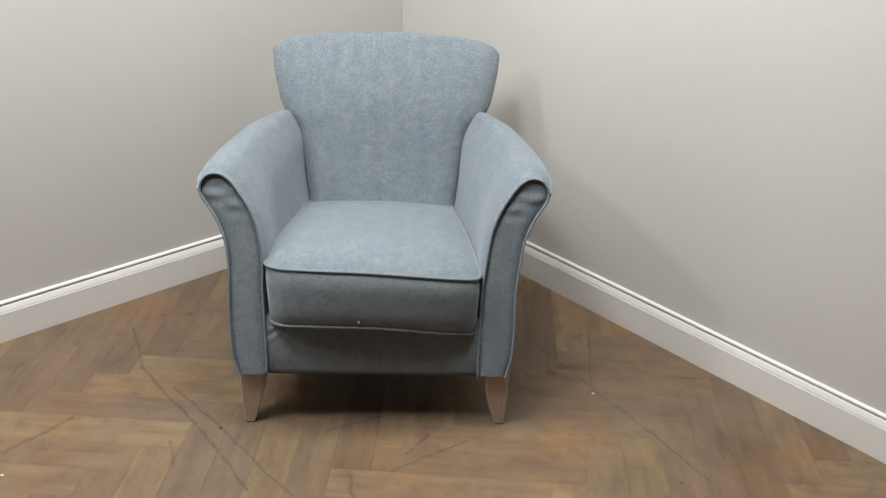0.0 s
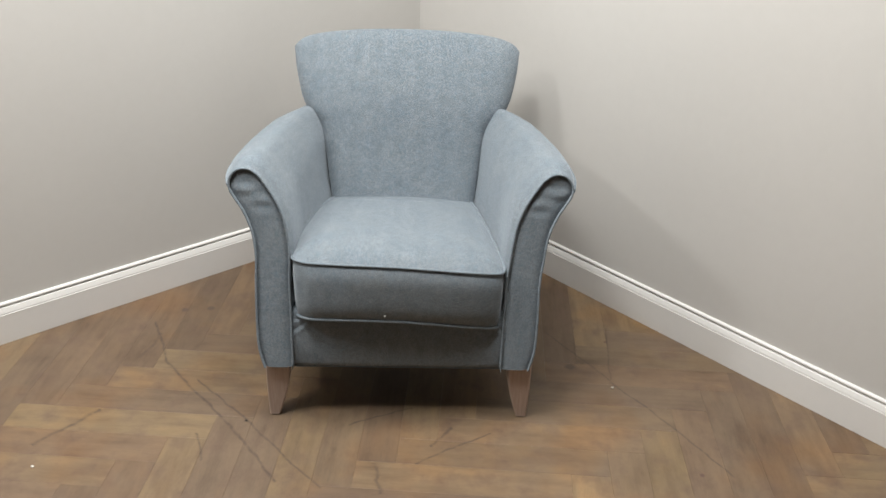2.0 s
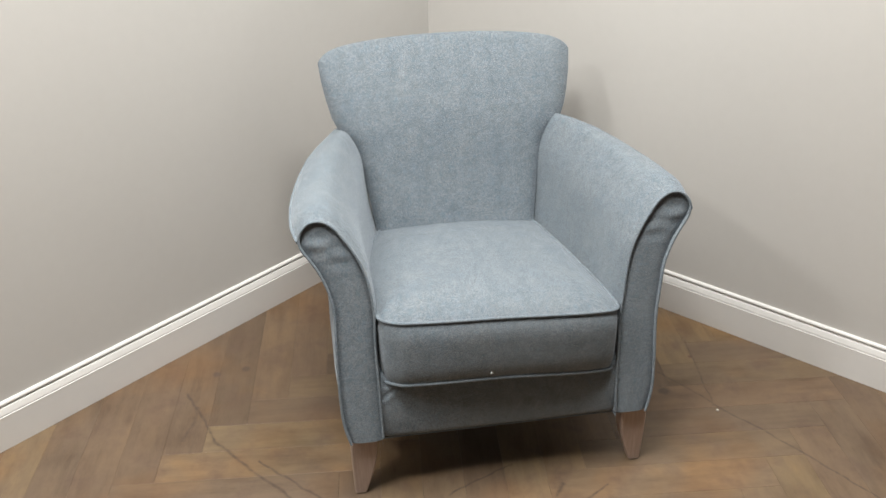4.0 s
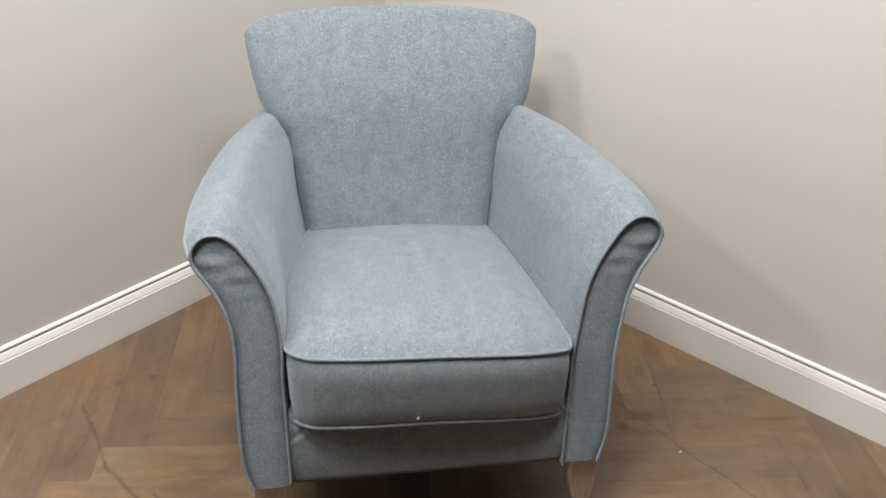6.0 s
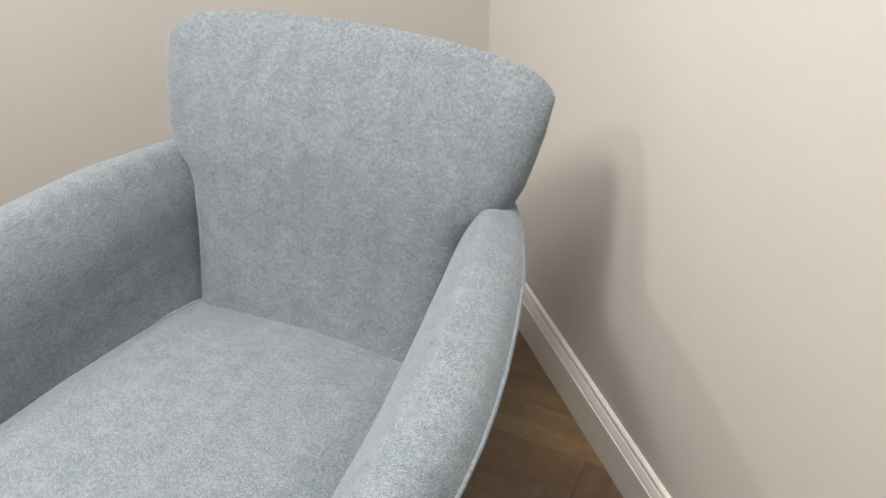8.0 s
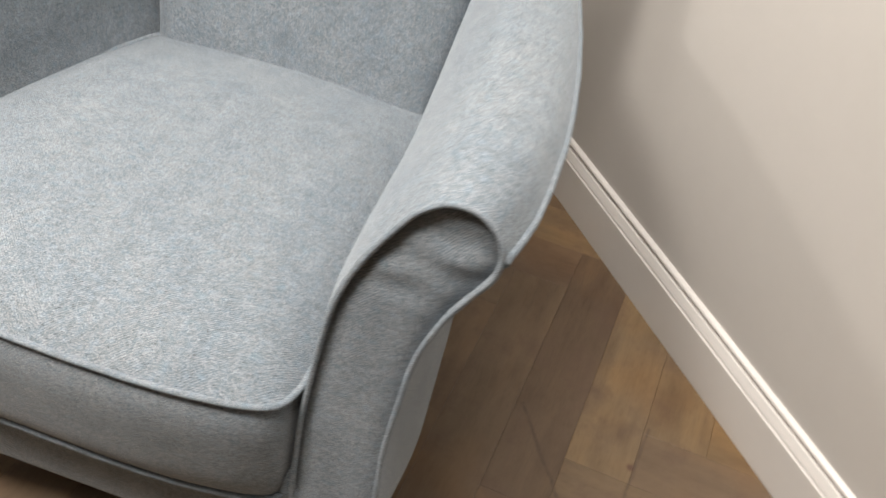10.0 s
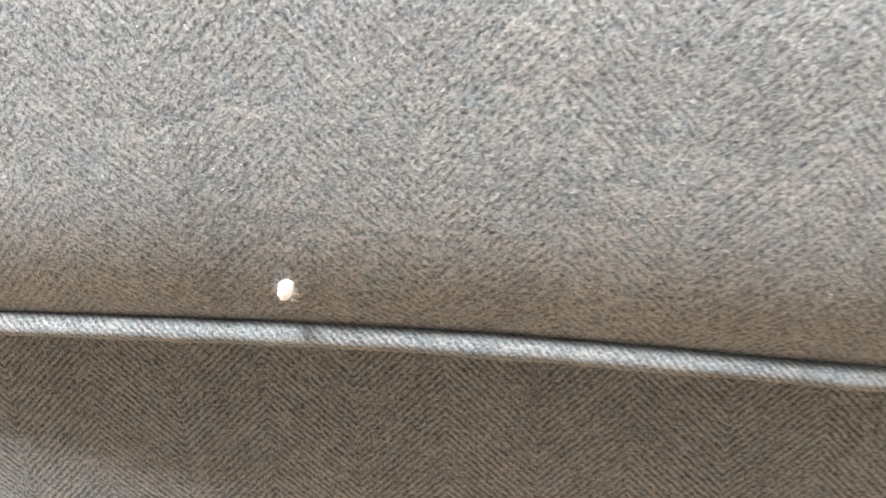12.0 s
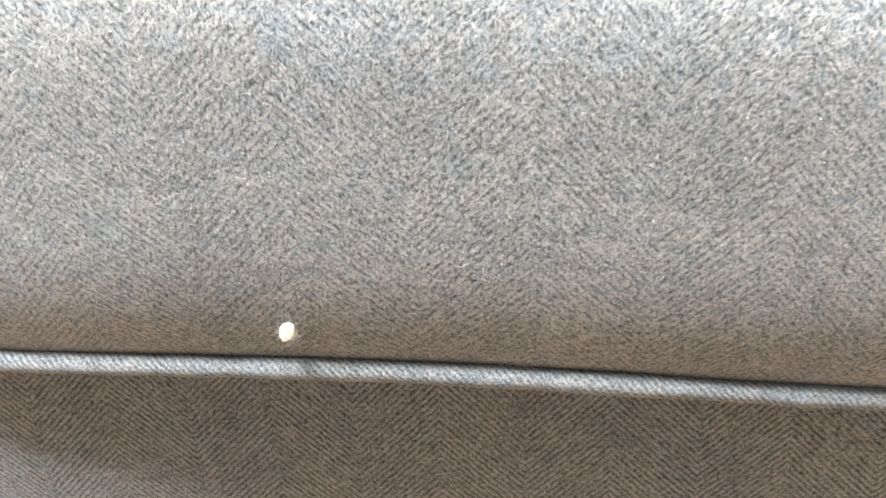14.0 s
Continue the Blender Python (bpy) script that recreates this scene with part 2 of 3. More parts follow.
    dust = noise_of(nt, pos, 5.5, 4.0, 0.6)
    c = mix(nt, maths(nt, "MULTIPLY", maths(nt, "SUBTRACT", dust, 0.3), 1.1), c, (0.222, 0.160, 0.107))
    stain = noise_of(nt, pos, 11.0, 5.0, 0.68)
    c = mix(nt, ramp(nt, stain, [(0.5, (0, 0, 0)), (0.7, (0.6, 0.6, 0.6))]), c, (0.093, 0.058, 0.043))
    c = mix(nt, ramp(nt, noise_of(nt, pos, 3.1, 3.0, 0.6), [(0.5, (0, 0, 0)), (0.68, (0.6, 0.6, 0.6))]), c, mix(nt, 1.0, c, (1.2, 0.98, 0.72), "MULTIPLY"))
    sp = nt.nodes.new("ShaderNodeSeparateXYZ")
    nt.links.new(pos, sp.inputs[0])
    x, y = sp.outputs[0], sp.outputs[1]
    wander = maths(nt, "MULTIPLY", maths(nt, "SUBTRACT", noise_of(nt, pos, 14.0, 3.0), 0.5), 0.022)
    broken = noise_of(nt, pos, 45.0, 4.0, 0.72)
    total = None
    for x0, y0, x1, y1, bow, wide, dark in SCUFFS:
        dx, dy = x1 - x0, y1 - y0
        ln = math.hypot(dx, dy)
        dx, dy = dx / ln, dy / ln
        s = maths(nt, "ADD", maths(nt, "MULTIPLY", maths(nt, "SUBTRACT", x, x0), dx), maths(nt, "MULTIPLY", maths(nt, "SUBTRACT", y, y0), dy))
        w = maths(nt, "SUBTRACT", maths(nt, "MULTIPLY", maths(nt, "SUBTRACT", y, y0), dx), maths(nt, "MULTIPLY", maths(nt, "SUBTRACT", x, x0), dy))
        k = maths(nt, "DIVIDE", s, ln)
        arc = maths(nt, "MULTIPLY", maths(nt, "MULTIPLY", k, maths(nt, "SUBTRACT", 1.0, k)), 4 * bow)
        off = maths(nt, "ABSOLUTE", maths(nt, "ADD", maths(nt, "SUBTRACT", w, arc), wander))
        line = maths(nt, "SUBTRACT", 1.0, maths(nt, "MINIMUM", maths(nt, "DIVIDE", off, wide), 1.0))
        inside = maths(nt, "MULTIPLY", maths(nt, "GREATER_THAN", k, 0.0), maths(nt, "LESS_THAN", k, 1.0))
        one = maths(nt, "MULTIPLY", maths(nt, "MULTIPLY", line, inside), dark)
        total = one if total is None else maths(nt, "MAXIMUM", total, one)
    total = maths(nt, "MULTIPLY", total, ramp(nt, broken, [(0.32, (0.15, 0.15, 0.15)), (0.6, (1, 1, 1))]))
    c = mix(nt, total, c, (0.05, 0.036, 0.029))
    for x0, y0, size, colour in SPOTS:
        d = maths(nt, "ADD", maths(nt, "POWER", maths(nt, "SUBTRACT", x, x0), 2.0), maths(nt, "POWER", maths(nt, "SUBTRACT", y, y0), 2.0))
        d = maths(nt, "ADD", maths(nt, "DIVIDE", maths(nt, "SQRT", d), size), maths(nt, "MULTIPLY", maths(nt, "SUBTRACT", broken, 0.5), 0.9))
        c = mix(nt, ramp(nt, d, [(0.45, (0.75, 0.75, 0.75)), (1.0, (0, 0, 0))]), c, colour)
    nt.links.new(c, b.inputs["Base Color"])
    nt.links.new(ramp(nt, flame, [(0.3, (0.52, 0.52, 0.52)), (0.7, (0.4, 0.4, 0.4))]), b.inputs["Roughness"])
    b.inputs["Specular IOR Level"].default_value = 0.35
    bump(nt, b, maths(nt, "ADD", pores, maths(nt, "MULTIPLY", flame, 0.5)), 0.25, 0.0008)
    return m


# rubbed marks on the boards: start, end, bow, half width, strength
SCUFFS = []
for way, wide, dark in (
        (((-0.72, 0.433), (-0.64, 0.23), (-0.553, 0.119), (-0.394, -0.077), (-0.278, -0.249)), 0.006, 0.65),
        (((-0.536, 0.147), (-0.394, -0.007), (-0.228, -0.207), (-0.171, -0.266)), 0.005, 0.6),
        (((-0.865, -0.128), (-0.747, 0.013)), 0.010, 0.6),
        (((-0.124, -0.039), (0.035, 0.033)), 0.004, 0.8),
        (((0.08, -0.119), (0.135, -0.045)), 0.007, 0.65),
        (((0.423, 0.406), (0.583, 0.137), (0.68, -0.018), (0.793, -0.219)), 0.0045, 0.6),
        (((-0.687, 0.373), (-0.713, 0.245)), 0.008, 0.5),
        (((-0.492, -0.074), (-0.458, -0.175)), 0.005, 0.6),
        (((0.041, -0.18), (0.231, -0.065)), 0.005, 0.65),
        (((-0.056, -0.179), (-0.048, -0.24), (-0.037, -0.284)), 0.007, 0.6),
        (((0.609, 0.432), (0.568, 0.15)), 0.004, 0.5)):
    for (xa, ya), (xb, yb) in zip(way, way[1:]):
        SCUFFS.append((xa, ya, xb, yb, 0.003, wide, min(1.0, dark * 1.25)))
# small round marks: place, half length, colour
SPOTS = [(0.717, -0.213, 0.008, (0.085, 0.045, 0.04)), (-0.575, 0.514, 0.016, (0.07, 0.05, 0.04)), (-0.649, 0.502, 0.014, (0.08, 0.055, 0.045)), (0.594, 0.356, 0.008, (0.09, 0.045, 0.035)), (0.472, 0.227, 0.02, (0.06, 0.045, 0.035))]

FABRIC = wool("herringbone_wool")
CORD = wool("herringbone_wool_on_the_bias", 10.0, 0.0017, 0.2, 0.55, 0.12)
FLAT = wool("herringbone_wool_unbrushed", 0.031, 0.0021, 0.20, 0.9)
WALL = painted("warm_grey_wall_paint", (0.535, 0.52, 0.495), 190.0, 0.75, 0.0004, 0.02)
# for the unseen near walls: kept dark so little light bounces back
LOW_BOUNCE = painted("low_bounce_wall_grey", (0.13, 0.125, 0.12), 190.0, 0.8, 0.0004, 0.03)
WHITE = painted("white_satin_woodwork_paint", (0.72, 0.706, 0.684), 90.0, 0.38, 0.00015, 0.02)
# the ceiling is out of view; its grey is lowered to lessen bounce
CEIL = painted("low_bounce_ceiling_grey", (0.43, 0.42, 0.41), 150.0, 0.8, 0.0004, 0.02)
OAK = oak("oiled_oak")
FAR_OAK = oak("oiled_oak_far_boards", True)


def plain(name, col, rough):
    m, nt, b = node_material(name)
    tc = nt.nodes.new("ShaderNodeTexCoord").outputs["Object"]
    f = noise_of(nt, tc, 300.0, 3.0)
    nt.links.new(ramp(nt, f, [(0.3, tuple(c * 0.85 for c in col)), (0.7, tuple(min(c * 1.1, 1) for c in col))]), b.inputs["Base Color"])
    b.inputs["Roughness"].default_value = rough
    bump(nt, b, f, 0.2, 0.0004)
    return m


def limed(name):
    m, nt, b = node_material(name)
    tc = nt.nodes.new("ShaderNodeTexCoord").outputs["Object"]
    mp = nt.nodes.new("ShaderNodeMapping")
    mp.inputs["Scale"].default_value = (1.0, 1.0, 0.06)
    nt.links.new(tc, mp.inputs[0])
    g = noise_of(nt, mp.outputs[0], 160.0, 4.0, 0.65)
    nt.links.new(ramp(nt, g, [(0.3, (0.378, 0.284, 0.232)), (0.55, (0.447, 0.344, 0.288)), (0.75, (0.499, 0.391, 0.335))]), b.inputs["Base Color"])
    b.inputs["Roughness"].default_value = 0.5
    bump(nt, b, g, 0.2, 0.0006)
    return m


LEGWOOD = limed("limed_beech")
DARK = plain("black_dust_cloth", (0.02, 0.02, 0.02), 0.9)
JOINT = plain("dark_floor_joint", (0.11, 0.078, 0.055), 0.9)
LINT = plain("white_lint", (0.86, 0.9, 0.93), 0.9)
STRAY = plain("white_stray_fibre", (0.62, 0.63, 0.63), 0.9)
FIBRE = plain("pale_wool_fibre", (0.36, 0.365, 0.365), 0.9)
CRUMB = plain("pale_crumb", (0.75, 0.72, 0.66), 0.8)
SOOT = plain("dark_crumb", (0.03, 0.025, 0.02), 0.8)


# ---- the room ----
def to_world(u, v):
    """A place u along the right wall and v along the left one, from their corner."""
    return CORNER + DR * u + DL * v


def slab(name, corners, z0, z1, material, label, category):
    bm = bmesh.new()
    lo = [bm.verts.new((c.x, c.y, z0)) for c in corners]
    hi = [bm.verts.new((c.x, c.y, z1)) for c in corners]
    n = len(corners)
    bm.faces.new(lo[::-1])
    bm.faces.new(hi)
    for i in range(n):
        bm.faces.new((lo[i], lo[(i + 1) % n], hi[(i + 1) % n], hi[i]))
    bmesh.ops.recalc_face_normals(bm, faces=bm.faces)
    ob = part(name, bm, material, None)
    return tagged(ob, label, category, kind="structure")


T = 0.12
slab("wall_right", [to_world(-T, -T), to_world(ROOM + T, -T), to_world(ROOM + T, 0), to_world(-T, 0)], 0, HIGH, WALL, "warm light grey painted plaster wall", "wall")
slab("wall_left", [to_world(-T, 0), to_world(0, 0), to_world(0, ROOM + T), to_world(-T, ROOM + T)], 0, HIGH, WALL, "warm light grey painted plaster wall", "wall")
# added out of view: two walls close the room, darkened against bounce
slab("wall_near_right", [to_world(ROOM, 0), to_world(ROOM + T, 0), to_world(ROOM + T, ROOM + T), to_world(ROOM, ROOM + T)], 0, HIGH, LOW_BOUNCE, "added unseen wall closing the room, dark to cut bounced light", "wall")
slab("wall_near_left", [to_world(0, ROOM), to_world(ROOM, ROOM), to_world(ROOM, ROOM + T), to_world(0, ROOM + T)], 0, HIGH, LOW_BOUNCE, "added unseen wall closing the room, dark to cut bounced light", "wall")
slab("ceiling", [to_world(-T, -T), to_world(ROOM + T, -T), to_world(ROOM + T, ROOM + T), to_world(-T, ROOM + T)], HIGH, HIGH + T, CEIL, "plain unseen ceiling, greyed to lessen bounced light", "ceiling")

# moulded skirting: depth from the wall, height
SKIRT = [(0.0, 0.0), (0.0158, 0.0), (0.016, 0.001), (0.016, 0.0848), (0.0165, 0.0860), (0.0160, 0.0873), (0.0140, 0.0877), (0.0116, 0.0879), (0.0114, 0.0896), (0.0140, 0.0900), (0.0138, 0.0912),
         (0.0126, 0.0950), (0.0104, 0.1005), (0.0090, 0.1044), (0.0080, 0.1056), (0.0012, 0.1058), (0.0012, 0.1114), (0.0076, 0.1118), (0.0080, 0.1142), (0.0066, 0.1172), (0.0036, 0.1190), (0.0, 0.1195)]


def baseboard(name, start, along, inward, length, label):
    """A moulded board along a wall, mitred at the corner."""
    verts, faces = [], []
    n = len(SKIRT)
    for far in (0, 1):
        for d, z in SKIRT:
            p = start + along * (length if far else d) + inward * d
            verts.append((p.x, p.y, z))
    for i in range(n):
        k = (i + 1) % n
        faces.append((i, k, n + k, n + i))
    faces.append(tuple(range(n))[::-1])
    faces.append(tuple(range(n, 2 * n)))
    me = mesh_from(name, verts, faces, smooth=False)
    bm = bmesh.new()
    bm.from_mesh(me)
    bmesh.ops.recalc_face_normals(bm, faces=bm.faces)
    bm.to_mesh(me)
    bm.free()
    ob = part(name, me, WHITE, None)
    tagged(ob, label, "skirting board", kind="structure")


baseboard("baseboard_right", CORNER, DR, DL, ROOM, "white painted moulded skirting board along the wall")
baseboard("baseboard_left", CORNER, DL, DR, ROOM, "white painted moulded skirting board along the wall")


# ---- the armchair ----
chair = new("armchair")
tagged(chair, "blue-grey herringbone wool armchair with flared arms and wooden legs", "armchair")


def mirror(verts, faces, uvs):
    return verts * np.array([-1, 1, 1]), [f[::-1] for f in faces], uvs * np.array([-1, 1])


# arm section: distance outward from the inner face, height
INNER = [(0.0, 0.15), (0.001, 0.25), (0.003, 0.35), (0.006, 0.435), (0.010, 0.479), (0.018, 0.524), (0.035, 0.569), (0.063, 0.615), (0.083, 0.637), (0.105, 0.646), (0.127, 0.636), (0.142, 0.608)]
OUTER = [(0.142, 0.608), (0.128, 0.577), (0.109, 0.544), (0.092, 0.498), (0.085, 0.449), (0.082, 0.38), (0.0825, 0.271), (0.079, 0.205), (0.067, 0.158)]


def front_y(z):
    return -0.020 + 0.155 * (z - 0.167)


def inner_x(y):
    return 0.251 - 0.094 * y


def tip_x(y):
    return np.interp(y, [0.0, 0.05, 0.075, 0.1, 0.14, 0.2, 0.26, 0.33, 0.41, 0.496, 0.56, 0.633, 0.713, 0.75], [0.390, 0.393, 0.399, 0.4035, 0.405, 0.4045, 0.400, 0.3915, 0.378, 0.3605, 0.3425, 0.318, 0.292, 0.28])


def back_y(z):
    return 0.66 + 0.42 * (z - 0.58)


REAR_Z = [0.15, 0.27, 0.36, 0.395, 0.43, 0.48, 0.55, 0.61]
REAR_Y = [0.500, 0.483, 0.511, 0.553, 0.594, 0.626, 0.654, 0.672]


def arm_lift(dx, z, y, sign=1):
    """How far the arm's line rises or falls behind its facing: crest and outer seam."""
    crest = np.interp(y, [0.05, 0.075, 0.1, 0.14, 0.26, 0.35, 0.45, 0.57, 0.69, 0.75], [0, 0.005, 0.009, 0.010, 0.005, 0.000, -0.006, -0.016, -0.043, -0.065])
    seam = np.interp(y, [0.05, 0.09, 0.127, 0.21, 0.33, 0.5, 0.63, 0.71, 0.75], [0, 0.003, 0.003, -0.001, -0.008, -0.017, -0.032, -0.040, -0.046])
    w = float(smooth_step(dx, 0.07, 0.135))
    sag = 0.008 * math.sin(math.pi * w) * float(smooth_step(y, 0.08, 0.22))
    droop = np.interp(y, [0.08, 0.12, 0.2, 0.3, 0.4, 0.55, 0.7], [0, 0.001, 0.004, 0.006, 0.007, 0.009, 0.011])
    droop += (0.0 if sign > 0 else 0.003)
    crest = crest - (0.0 if sign > 0 else 0.008) * float(smooth_step(y, 0.35, 0.6))
    sag += droop * math.exp(-((dx - 0.124) / 0.022) ** 2) * float(1 - smooth_step(dx, 0.128, 0.143))
    return (crest * (1 - w) + seam * w - sag) * float(smooth_step(z, 0.42, 0.61))


def inner_shift(sign, dx, z):
    """Beside the seat the inner faces stand a little to the chair's left."""
    return (-0.005 if sign > 0 else 0.006) * float(1 - smooth_step(dx, 0.015, 0.05)) * float(1 - smooth_step(z, 0.36, 0.47))


def arm_point(dx, z, y, puff=0.0, sign=1):
    k = (tip_x(y) - inner_x(y)) / 0.142
    k = 1 + (k - 1) * float(smooth_step(z, 0.4, 0.6))
    spread = (0.017 if sign > 0 else 0.024) * float(smooth_step(z, 0.29, 0.44)) * float(1 - smooth_step(z, 0.47, 0.64)) * float(smooth_step(y, 0.03, 0.27)) * float(1 - smooth_step(dx, 0.05, 0.1))
    spread += inner_shift(sign, dx, z) * float(1 - smooth_step(y, 0.03, 0.16))
    low = float(smooth_step(dx, 0.03, 0.07)) * float(1 - smooth_step(z, 0.36, 0.46))
    spread += (-0.0045 if sign > 0 else 0.0055) * low
    return (inner_x(y) + dx * k + spread, y, z + puff + arm_lift(dx, z, y, sign))


def build_arm(sign):
    flip = (lambda m: m) if sign > 0 else (lambda m: mirror(*m))
    sec = curve_through(INNER, 54)
    d = np.gradient(sec, axis=0)
    d /= np.linalg.norm(d, axis=1)[:, None]
    nrm = np.stack([-d[:, 1], d[:, 0]], axis=1)
    girth = np.concatenate([[0], np.cumsum(np.linalg.norm(np.diff(sec, axis=0), axis=1))])
    steps = np.concatenate([np.linspace(0, 0.1, 12, endpoint=False), np.linspace(0.1, 1, 44)])
    P, UV = [], []
    for s in steps:
        row, uvr = [], []
        swell = 0.003 * float(smooth_step(s, 0.0, 0.06))
        for k, (dx, z) in enumerate(sec):
            fade = float(smooth_step(k / 53.0, 0.0, 0.3)) * float(smooth_step(1 - k / 53.0, 0.0, 0.1))
            y0, y1 = front_y(z), back_y(z) + 0.03 * (1 - float(smooth_step(k / 53.0, 0.85, 1.0)))
            y = y0 + (y1 - y0) * s
            p = arm_point(dx + nrm[k, 0] * swell * fade, z, y, nrm[k, 1] * swell * fade, sign)
            row.append(p)
            uvr.append((y, girth[k]))
        P.append(row)
        UV.append(uvr)
    arm = part("arm", mesh_from("arm", *flip(grid(P, UV))), FABRIC, chair)
    # outside panel
    sec = curve_through(OUTER, 34)
    P, UV = [], []
    for s in np.linspace(0, 1, 40):
        row, uvr = [], []
        for dx, z in sec:
            y0, y1 = front_y(z), float(np.interp(z, REAR_Z, REAR_Y))
            y = y0 + (y1 - y0) * s
            lift = float(np.interp(z, [0.42, 0.608], [0, 1]))
            p = arm_point(dx, z, y, 0.0, sign)
            round_out = 0.019 * float(smooth_step(y, 0.0, 0.16)) * float(1 - 0.6 * smooth_step(y, 0.28, 0.5)) * float(1 - smooth_step(z, 0.44, 0.57))
            p = (p[0] + round_out, p[1], z + (arm_point(0.142, 0.608, y)[2] - 0.608) * lift)
            row.append(p)
            uvr.append((y, z))
        P.append(row)
        UV.append(uvr)
    part("outer_panel", mesh_from("outer_panel", *flip(grid(P, UV))), FABRIC, arm)
    # front facing
    inn = curve_through([(dx, max(z, 0.158)) for dx, z in INNER[:10]], 60)
    out = curve_through([q for q in OUTER[::-1]] + [(0.127, 0.636), (0.105, 0.646)], 60)
    P, UV = [], []
    for i in range(60):
        row, uvr = [], []
        for w in np.linspace(0, 1, 13):
            q = inn[i] * (1 - w) + out[i] * w
            edge = (1 - (2 * w - 1) ** 4) * min(1.0, (59 - i) / 8.0)
            fold = (0.0015 * math.sin(q[1] * 205 + 2.5 * w) + 0.0010 * math.sin(q[1] * 118 - 5.0 * w + 1.0)) * float(smooth_step(q[1], 0.51, 0.59)) * edge
            row.append((0.251 + q[0] + inner_shift(sign, q[0], q[1]) + (-0.0045 if sign > 0 else 0.0055) * float(smooth_step(q[0], 0.03, 0.07)) * float(1 - smooth_step(q[1], 0.36, 0.46)), front_y(q[1]) + 0.007 - 0.0055 * edge + fold, q[1]))
            uvr.append((q[0], q[1]))
        P.append(row)
        UV.append(uvr)
    facing = part("front_facing", mesh_from("front_facing", *flip(grid(P, UV, flip=True))), FABRIC, arm)
    line = np.concatenate([inn, out[::-1][1:]])
    pts = np.array([(0.251 + a + inner_shift(sign, a, z) + (-0.0045 if sign > 0 else 0.0055) * float(smooth_step(a, 0.03, 0.07)) * float(1 - smooth_step(z, 0.36, 0.46)), front_y(z) - 0.001, z) for a, z in line])
    pts = pts[(pts[:, 2] > 0.166) | (pts[:, 0] > 0.28)]
    part("piping", mesh_from("piping", *flip(tube(curve_through(pts[::3], 300), 0.0027, wobble=0.06))), CORD, facing, "matching fabric piping cord")
    pts = []
    for s in np.linspace(0, 1, 90):
        y0, y1 = front_y(0.608), 0.672
        y = y0 + (y1 - y0) * s
        p = arm_point(0.1425, 0.606, y)
        pts.append(p)
    part("piping", mesh_from("piping", *flip(tube(pts, 0.0034, wobble=0.06))), CORD, arm, "matching fabric piping cord")
    return arm


build_arm(1)
build_arm(-1)


# front rail under the cushion
def rail_mesh():
    prof = curve_through([(0.012, 0.150), (-0.006, 0.156), (-0.010, 0.175), (-0.010, 0.215), (-0.006, 0.255), (0.0, 0.285), (0.010, 0.302), (0.03, 0.306), (0.12, 0.300)], 64)
    girth = np.concatenate([[0], np.cumsum(np.linalg.norm(np.diff(prof, axis=0), axis=1))])
    P, UV = [], []
    for x in np.linspace(-0.262, 0.262, 132):
        tuck = 0.003 * float(smooth_step(abs(x), 0.236, 0.258))
        row = []
        for y, z in prof:
            # a pleat where the cloth is pulled round each end
            run = (abs(x) - 0.212) / 0.038
            off = z - (0.287 - 0.030 * run)
            pleat = 0.0065 * math.exp(-(off / 0.0055) ** 2) - 0.004 * math.exp(-((off + 0.011) / 0.007) ** 2)
            pleat *= float(smooth_step(run, -0.2, 0.5)) * (0.45 if x < 0 else 0.25) * float(y < 0.02)
            row.append((x, y + tuck + pleat, z - 0.003 * (z > 0.28) * float(smooth_step(abs(x), 0.15, 0.25))))
        P.append(row)
        UV.append([(x, g) for g in girth])
    return mesh_from("front_rail", *grid(P, UV))


rail = part("front_rail", rail_mesh(), FLAT, chair)
part("piping", mesh_from("piping", *tube([(x, -0.0035, 0.1515) for x in np.linspace(-0.256, 0.256, 80)], 0.0017, wobble=0.08)), CORD, rail, "matching fabric piping cord")

# underside
bm = bmesh.new()
under = [(-0.300, 0.0), (0.300, 0.0), (0.262, 0.485), (0.2, 0.54), (-0.2, 0.54), (-0.262, 0.485)]
lo = [bm.verts.new((x, y, 0.151)) for x, y in under]
hi = [bm.verts.new((x, y, 0.175)) for x, y in under]
bm.faces.new(lo[::-1])
bm.faces.new(hi)
for i in range(6):
    bm.faces.new((lo[i], lo[(i + 1) % 6], hi[(i + 1) % 6], hi[i]))
part("underside_cloth", bm, DARK, chair, "black cloth under the seat")


# backrest: a padded shield, raked, with a bowed top
def shield_width(z):
    return np.interp(z, [0.15, 0.36, 0.48, 0.54, 0.565, 0.585, 0.62, 0.66, 0.70, 0.75, 0.82], [0.202, 0.208, 0.2275, 0.2425, 0.259, 0.285, 0.3015, 0.3115, 0.3195, 0.3248, 0.325])


